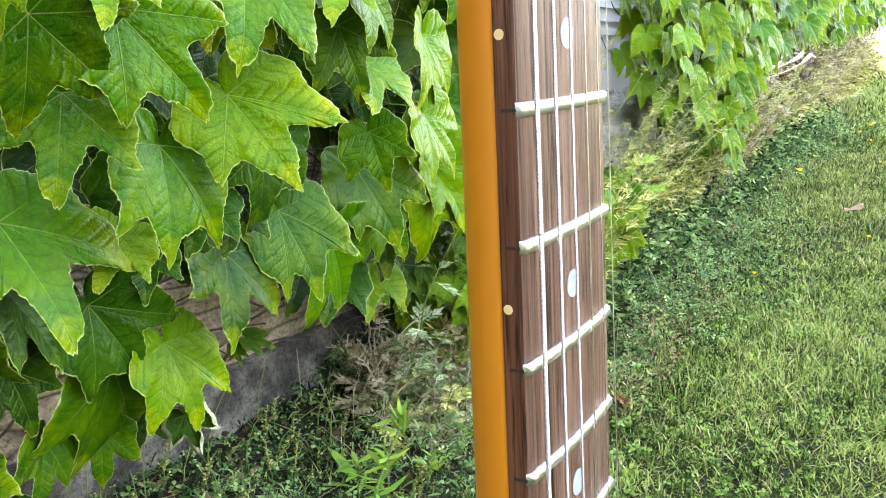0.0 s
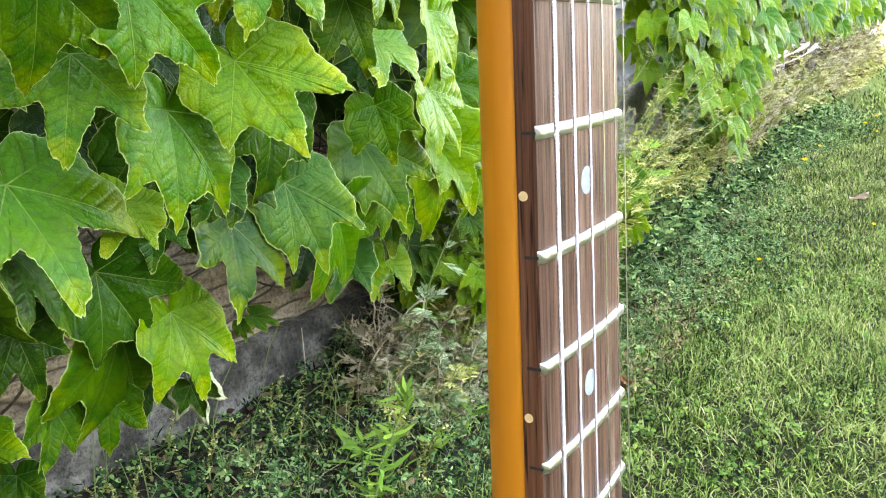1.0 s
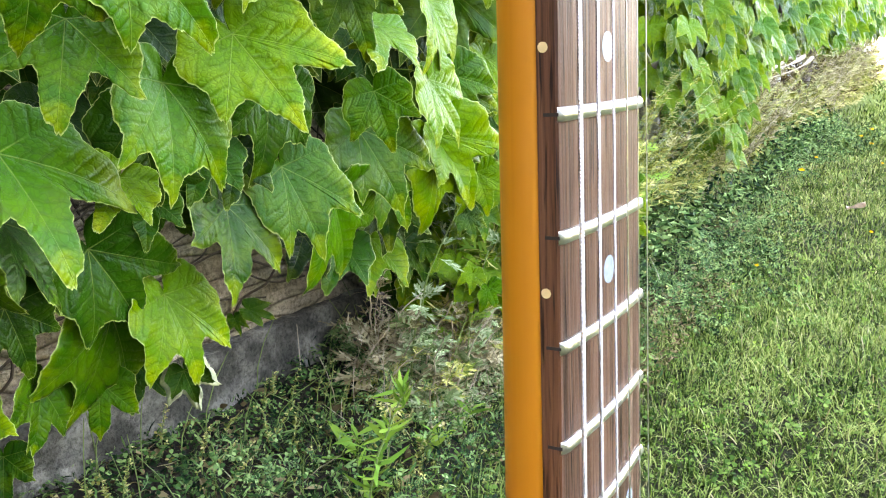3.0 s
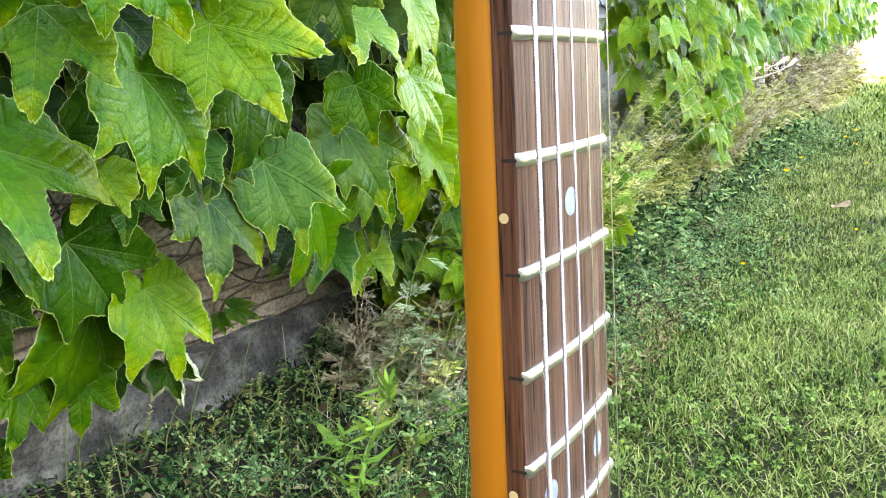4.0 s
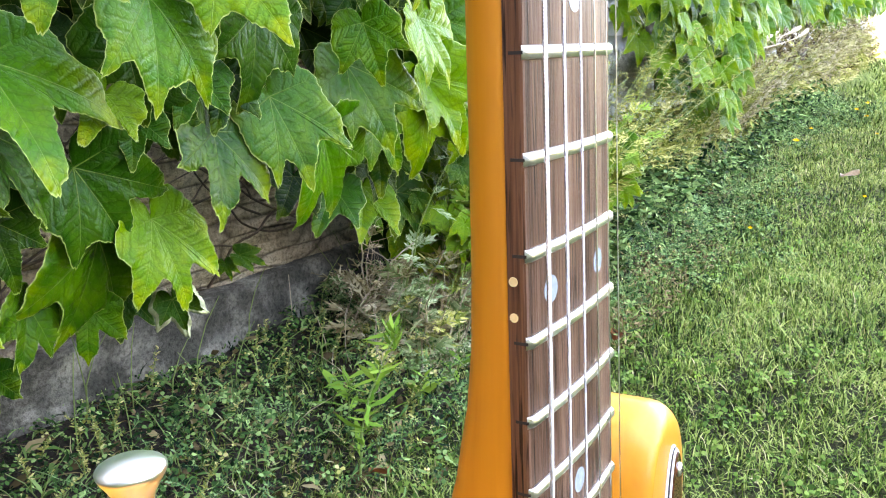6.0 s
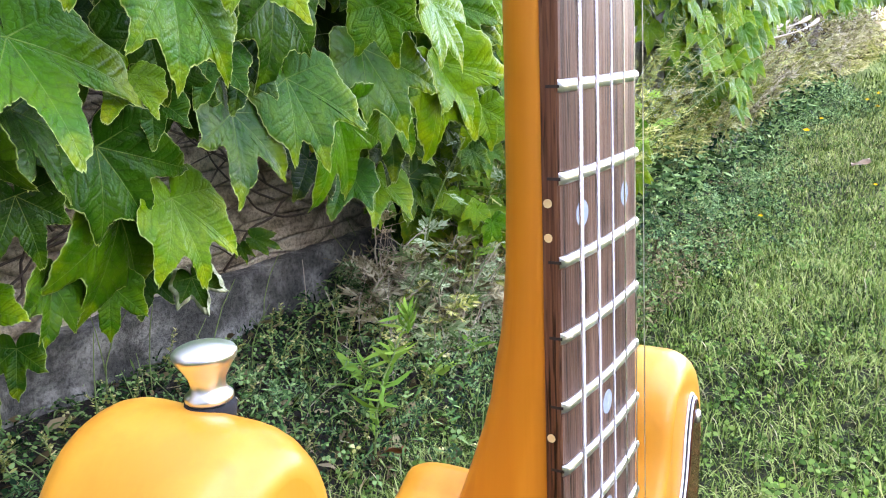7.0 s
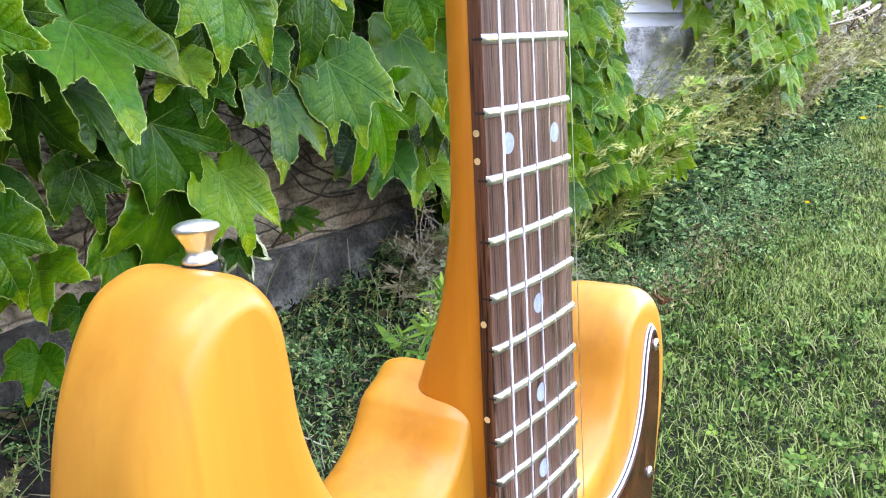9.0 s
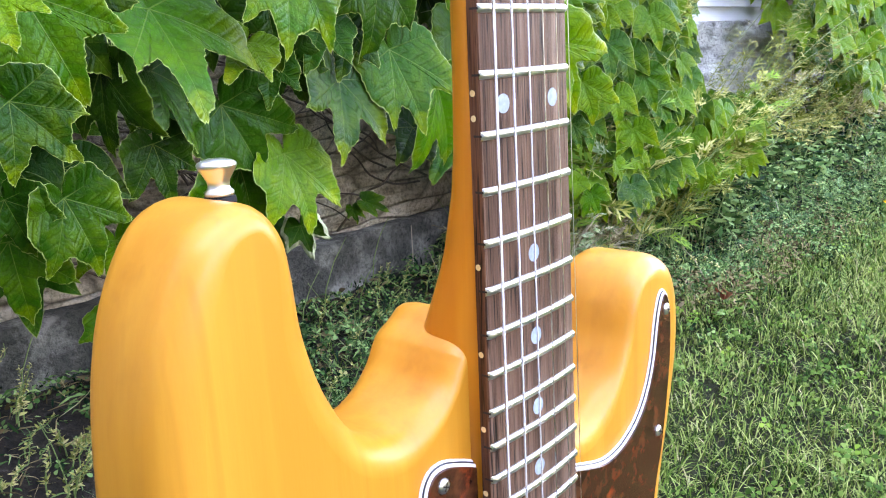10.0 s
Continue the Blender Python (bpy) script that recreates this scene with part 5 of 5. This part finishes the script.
def carpet(name, n, material, template, area, height, size, label, seed, tilt=0.5, keep=None, kind="stuff", category="weeds"):
    """Small leaves all over a stretch of ground, in one mesh."""
    g = np.random.default_rng(seed)
    x0, x1, y0, y1 = area
    x = x0 + (x1 - x0) * g.random(n)
    y = y0 + (y1 - y0) * g.random(n)
    if keep is not None:
        m = keep(x, y, g)
        x, y = x[m], y[m]
    n = len(x)
    hump = 0.5 + 0.5 * np.sin(9 * x + 3 * np.sin(7 * y)) * np.cos(8 * y + 2 * np.sin(5 * x))
    low = np.clip((y - 0.60) / 0.16, 0, 1) * np.clip((1.0 - x) / 0.2, 0, 1)
    z = lie(x, y) + height * (1 - 0.75 * low) * (0.15 + 0.85 * hump) * g.random(n) ** 0.7
    ups = np.stack((g.normal(-0.15, tilt, n), g.normal(-0.2, tilt, n), np.ones(n)), 1)
    sz = np.repeat(g.uniform(*size, n)[:, None], 3, 1)
    v, f = scatter(template, np.stack((x, y, z), 1), ups, g.uniform(0, 6.28, n), sz)
    return tagged(arrays(name, v, f, material), label, category, kind=kind)


def bed(x, y, g):
    drift = 0.06 * np.sin(11 * x + 4 * np.sin(9 * y)) + 0.05 * np.sin(23 * x + 17 * y)
    return y > 0.46 + 0.10 * np.sin(2.3 * x) + drift + 0.26 * (g.random(len(x)) - 0.5) - 0.10 * np.clip(0.7 - x, 0, 1) + 2.0 * ((x < 0.22 + 0.1 * np.sin(13 * y)) & (g.random(len(x)) < 0.7))


carpet("ground_cover", 30000, CLOVER, trefoil(0.0060), (-0.30, 5.5, 0.20, 0.86), 0.10, (0.4, 1.5), "dark green clover-like ground cover at the foot of the wall", 41, 0.65, bed)
carpet("ground_cover", 30000, CLOVER, blade(0.020, 0.0032, 0, 15), (-0.30, 5.0, 0.20, 0.86), 0.10, (0.4, 1.2), "narrow green weed leaves between the clover", 42, 0.9, bed)
carpet("seed_heads", 900, SEED, trefoil(0.006), (-0.30, 3.0, 0.40, 0.84), 0.11, (0.5, 1.2), "pale green seed heads in the ground cover", 43, 0.9, bed)
VETCH = foliage("vetch_leaf", (0.020, 0.066, 0.022), (0.075, 0.175, 0.060), (0.19, 0.31, 0.13))
for k in range(3):
    carpet("vetch", 520, VETCH, vetch_leaf(0.030 + 0.006 * k, 30 + k), (-0.1, 2.6, 0.42, 0.80), 0.12, (0.6, 1.2), "blue-green vetch sprays through the ground cover", 47 + 20 * k, 0.9, bed)
carpet("leaf_litter", 2600, LITTER, blade(0.022, 0.012, 0), (-0.30, 3.5, 0.45, 0.86), 0.02, (0.5, 1.3), "dry brown leaf litter on the earth", 44, 0.8, bed)


def stalks(name, n, area, height, material, label, seed, keep):
    g = np.random.default_rng(seed)
    x = g.uniform(area[0], area[1], n)
    y = g.uniform(area[2], area[3], n)
    m = keep(x, y, g)
    chunks = []
    for a, b in zip(x[m], y[m]):
        h = g.uniform(0.4, 1.0) * height
        dx, dy = g.normal(0, 0.03, 2)
        z0 = float(lie(a, b))
        pts = [(a + dx * t * t, b + dy * t * t, z0 + h * t) for t in (0, 0.35, 0.7, 1.0)]
        chunks.append(tube_arrays(pts, (0.0010, 0.0009, 0.0007, 0.0005), 3))
    v, f = join(chunks)
    return tagged(arrays(name, v, f, material), label, "weeds", kind="stuff")


stalks("weed_stalks", 380, (-0.30, 3.2, 0.38, 0.86), 0.13, STALK, "thin green weed stalks", 45, bed)
stalks("dry_stalks", 26, (0.6, 3.2, 0.48, 0.86), 0.12, PALE_TWIG, "thin bleached weed stalks", 46, bed)

# ---- lawn ----
def lawn(name, n, area, length, width, material, label, seed, power=1.0, keep=None):
    """Bent grass blades of three segments, in one mesh; thinner with distance."""
    g = np.random.default_rng(seed)
    x0, x1, y0, y1 = area
    x = x0 + (x1 - x0) * g.random(n) ** power
    y = y1 - (y1 - y0) * g.random(n) ** 1.15
    if keep is not None:
        m = keep(x, y, g)
        x, y = x[m], y[m]
    if power < 1.5:
        tuft = np.sin(31 * x + 5 * np.sin(13 * y)) * np.sin(37 * y + 4 * np.sin(17 * x)) + 0.6 * np.sin(71 * x + 3 * np.sin(53 * y)) * np.sin(67 * y)
        m = tuft + 1.3 * g.random(len(x)) > -0.05
        x, y = x[m], y[m]
    edge = np.minimum(np.minimum((x - x0) / 0.5, (y - y0) / 0.5), (x1 - x) / 0.6)
    m = g.random(len(x)) < np.clip(edge, 0, 1)
    x, y = x[m], y[m]
    n = len(x)
    far = 1 + 0.28 * np.clip(x, 0, 12)
    yaw = g.uniform(0, 2 * np.pi, n)
    d = np.stack((np.cos(yaw), np.sin(yaw)), 1)
    q = np.stack((-d[:, 1], d[:, 0]), 1)
    ln = length * g.uniform(0.45, 1.25, n) * (1 + 0.25 * np.sin(4 * x + 1.3) * np.sin(5 * y))
    bend, tip = g.uniform(0.1, 1.3, n), g.uniform(0.0, 1.0, n) ** 1.5 * 1.15
    wd = width * g.uniform(0.6, 1.4, n) * far
    verts = np.zeros((n, 7, 3), np.float32)
    base = lie(x, y)
    for i, (t, w) in enumerate(((0, 0.8), (0.4, 1.0), (0.75, 0.7), (1.0, 0.0))):
        run, rise = ln * t * np.sin(tip + bend * t), ln * t * np.maximum(np.cos(tip + bend * t * 0.8), 0.06)
        for s in ((-1, 1) if w else (0,)):
            k = 2 * i + (0 if s <= 0 else 1)
            verts[:, k, :2] = np.stack((x, y), 1) + d * run[:, None] + q * (wd * w * s * 0.5)[:, None]
            verts[:, k, 2] = base + rise - 0.002
    tri = np.array(((0, 1, 3), (0, 3, 2), (2, 3, 5), (2, 5, 4), (4, 5, 6)))
    f = tri[None] + (np.arange(n) * 7)[:, None, None]
    return tagged(arrays(name, verts.reshape(-1, 3), f.reshape(-1, 3), material), label, "grass", kind="stuff")


def turf(x, y, g):
    return y < 0.40 + 0.10 * np.sin(2.3 * x) + 0.30 * g.random(len(x)) - 0.10 * np.clip(0.7 - x, 0, 1)


lawn("grass", 225000, (0.1, 5.2, -1.1, 0.75), 0.030, 0.0012, GRASS, "short green lawn grass", 51, 1.2, turf)
lawn("near_grass", 95000, (0.15, 2.7, -0.85, 0.75), 0.028, 0.0012, NEAR_GRASS, "fresh green lawn grass with broader blades", 50, 1.0, turf)
lawn("dry_grass", 17000, (0.1, 5.2, -1.1, 0.75), 0.028, 0.0014, STRAW, "straw-coloured dry blades in the lawn", 52, 1.2, turf)
lawn("outer_grass", 40000, (-4.6, 11.0, -6.2, 0.5), 0.045, 0.0060, GRASS, "rougher lawn grass all around", 59, 1.55, lambda x, y, g: (x < 0.5) | (y < -0.7) | (x > 4.5))
lawn("far_grass", 40000, (4.2, 15.0, -1.8, 0.9), 0.055, 0.0022, GRASS, "lawn grass further off", 53, 1.6, turf)
carpet("lawn_clover", 5500, TURF_CLOVER, trefoil(0.0075), (0.3, 3.8, -0.7, 0.58), 0.030, (0.5, 1.4), "clover and small weeds in the lawn", 54, 0.5, lambda x, y, g: np.sin(5 * x + 2) * np.sin(6 * y) + 0.6 * g.random(len(x)) > 0.15)

carpet("lawn_clover", 2600, TURF_CLOVER, trefoil(0.0085), (0.45, 2.2, -0.4, 0.50), 0.034, (0.5, 1.3), "clover in the near lawn", 57, 0.45, lambda x, y, g: np.sin(9 * x + 1) * np.sin(11 * y + 2) + 0.7 * g.random(len(x)) > 0.35)
carpet("leaf_litter", 2600, LITTER, blade(0.014, 0.0035, 0, 21), (1.15, 1.95, 0.38, 0.62), 0.060, (0.4, 1.2), "brown dry plant litter in a thin patch of the lawn", 58, 0.8)
lawn("tall_dry_grass", 2600, (3.3, 10.5, 0.72, 0.86), 0.36, 0.0014, STRAW, "tall bleached grass along the wall", 55, 1.3)
carpet("lawn_herbs", 160, FRESH, trefoil(0.010), (0.7, 2.4, -0.3, 0.5), 0.03, (0.6, 1.2), "fresh yellow-green leaves of small lawn herbs", 56, 0.5)
carpet("leaf_litter", 1500, LITTER, blade(0.030, 0.0016, 0, 24), (-0.25, 0.62, 0.46, 0.84), 0.022, (0.4, 1.3), "brown straw and dead bits on the bare earth", 65, 0.35)
carpet("leaf_litter", 130, DRY, blade(0.055, 0.0018, 0, 25), (-0.25, 0.62, 0.46, 0.80), 0.026, (0.5, 1.2), "pale dry straw on the bare earth", 66, 0.3)
sprigs = random.Random(91)
for i in range(120):
    x = -0.15 + 1.0 * sprigs.random() ** 1.2
    herb("stonecrop", (x, sprigs.uniform(0.52, 0.82), 0), sprigs.uniform(0.03, 0.075), (sprigs.uniform(-0.03, 0.03), sprigs.uniform(-0.03, 0.01)), blade(0.0075, 0.0030, 0), 46, SEED, STALK, "small yellow-green stonecrop sprig on the bare earth", 400 + i, None, (0.25, 1.0), "weed", 0.0010)


def lawn_flower(x, y, h, size):
    """A yellow flower head on a thin stalk."""
    z0 = float(lie(np.float64(x), np.float64(y)))
    h += z0
    v, f = tube_arrays([(x, y, z0), (x + 0.004, y, z0 + (h - z0) * 0.6), (x + 0.006, y - 0.003, h)], 0.0012, 5)
    fl = tagged(new("lawn_flower"), "small yellow flower in the lawn", "flower", "yellow lawn flowers")
    arrays("stalk", v, f, STALK, fl)
    n = 22
    yaw = np.arange(n) * 2.4
    ups = np.stack((-0.9 * np.cos(yaw) - 0.6, -0.9 * np.sin(yaw) - 0.3, np.ones(n) * 0.9), 1)
    tv, tf = scatter(blade(size, size * 0.35, 0), np.repeat([[x + 0.006, y - 0.003, h]], n, 0), ups, yaw, np.repeat(np.linspace(0.5, 1, n)[:, None], 3, 1))
    arrays("petals", tv, tf, PETAL, fl)


for x, y, h, s in ((3.49, 0.482, 0.06, 0.017), (3.81, 0.472, 0.06, 0.011), (4.71, 0.383, 0.05, 0.014), (4.97, 0.355, 0.05, 0.018), (4.41, 0.309, 0.05, 0.014), (3.73, 0.210, 0.05, 0.009), (2.06, 0.368, 0.05, 0.008), (2.50, 0.143, 0.05, 0.008)):
    lawn_flower(x, y, h, s)


def dead_leaf(x, y, z, size, yaw, material, label):
    bm = bmesh.new()
    grid = []
    for i in range(7):
        u = -1 + 2 * i / 6
        w = (1 - u * u) ** 0.6 * 0.5 + 0.02
        grid.append([bm.verts.new((size * u, size * w * v, size * (0.35 * v * v + 0.12 * math.sin(3 * u + 2 * v)))) for v in (-1, -0.5, 0, 0.5, 1)])
    for a, b in zip(grid, grid[1:]):
        for i in range(4):
            bm.faces.new((a[i], a[i + 1], b[i + 1], b[i]))
    bmesh.ops.solidify(bm, geom=bm.faces, thickness=0.0005)
    ob = part("dead_leaf", bm, material)
    ob.matrix_world = pose(x, y, z, 15, 10, yaw)
    tagged(ob, label, "leaf")


dead_leaf(1.175, 0.413, 0.052, 0.030, 30, RUST, "curled rust-brown dead leaf on the grass")
dead_leaf(2.95, 0.221, 0.094, 0.032, 120, PINK, "pale pinkish dead leaf on the lawn")
dead_leaf(0.62, 0.52, 0.03, 0.016, 100, RUST, "small rust-brown dead leaf among the weeds")
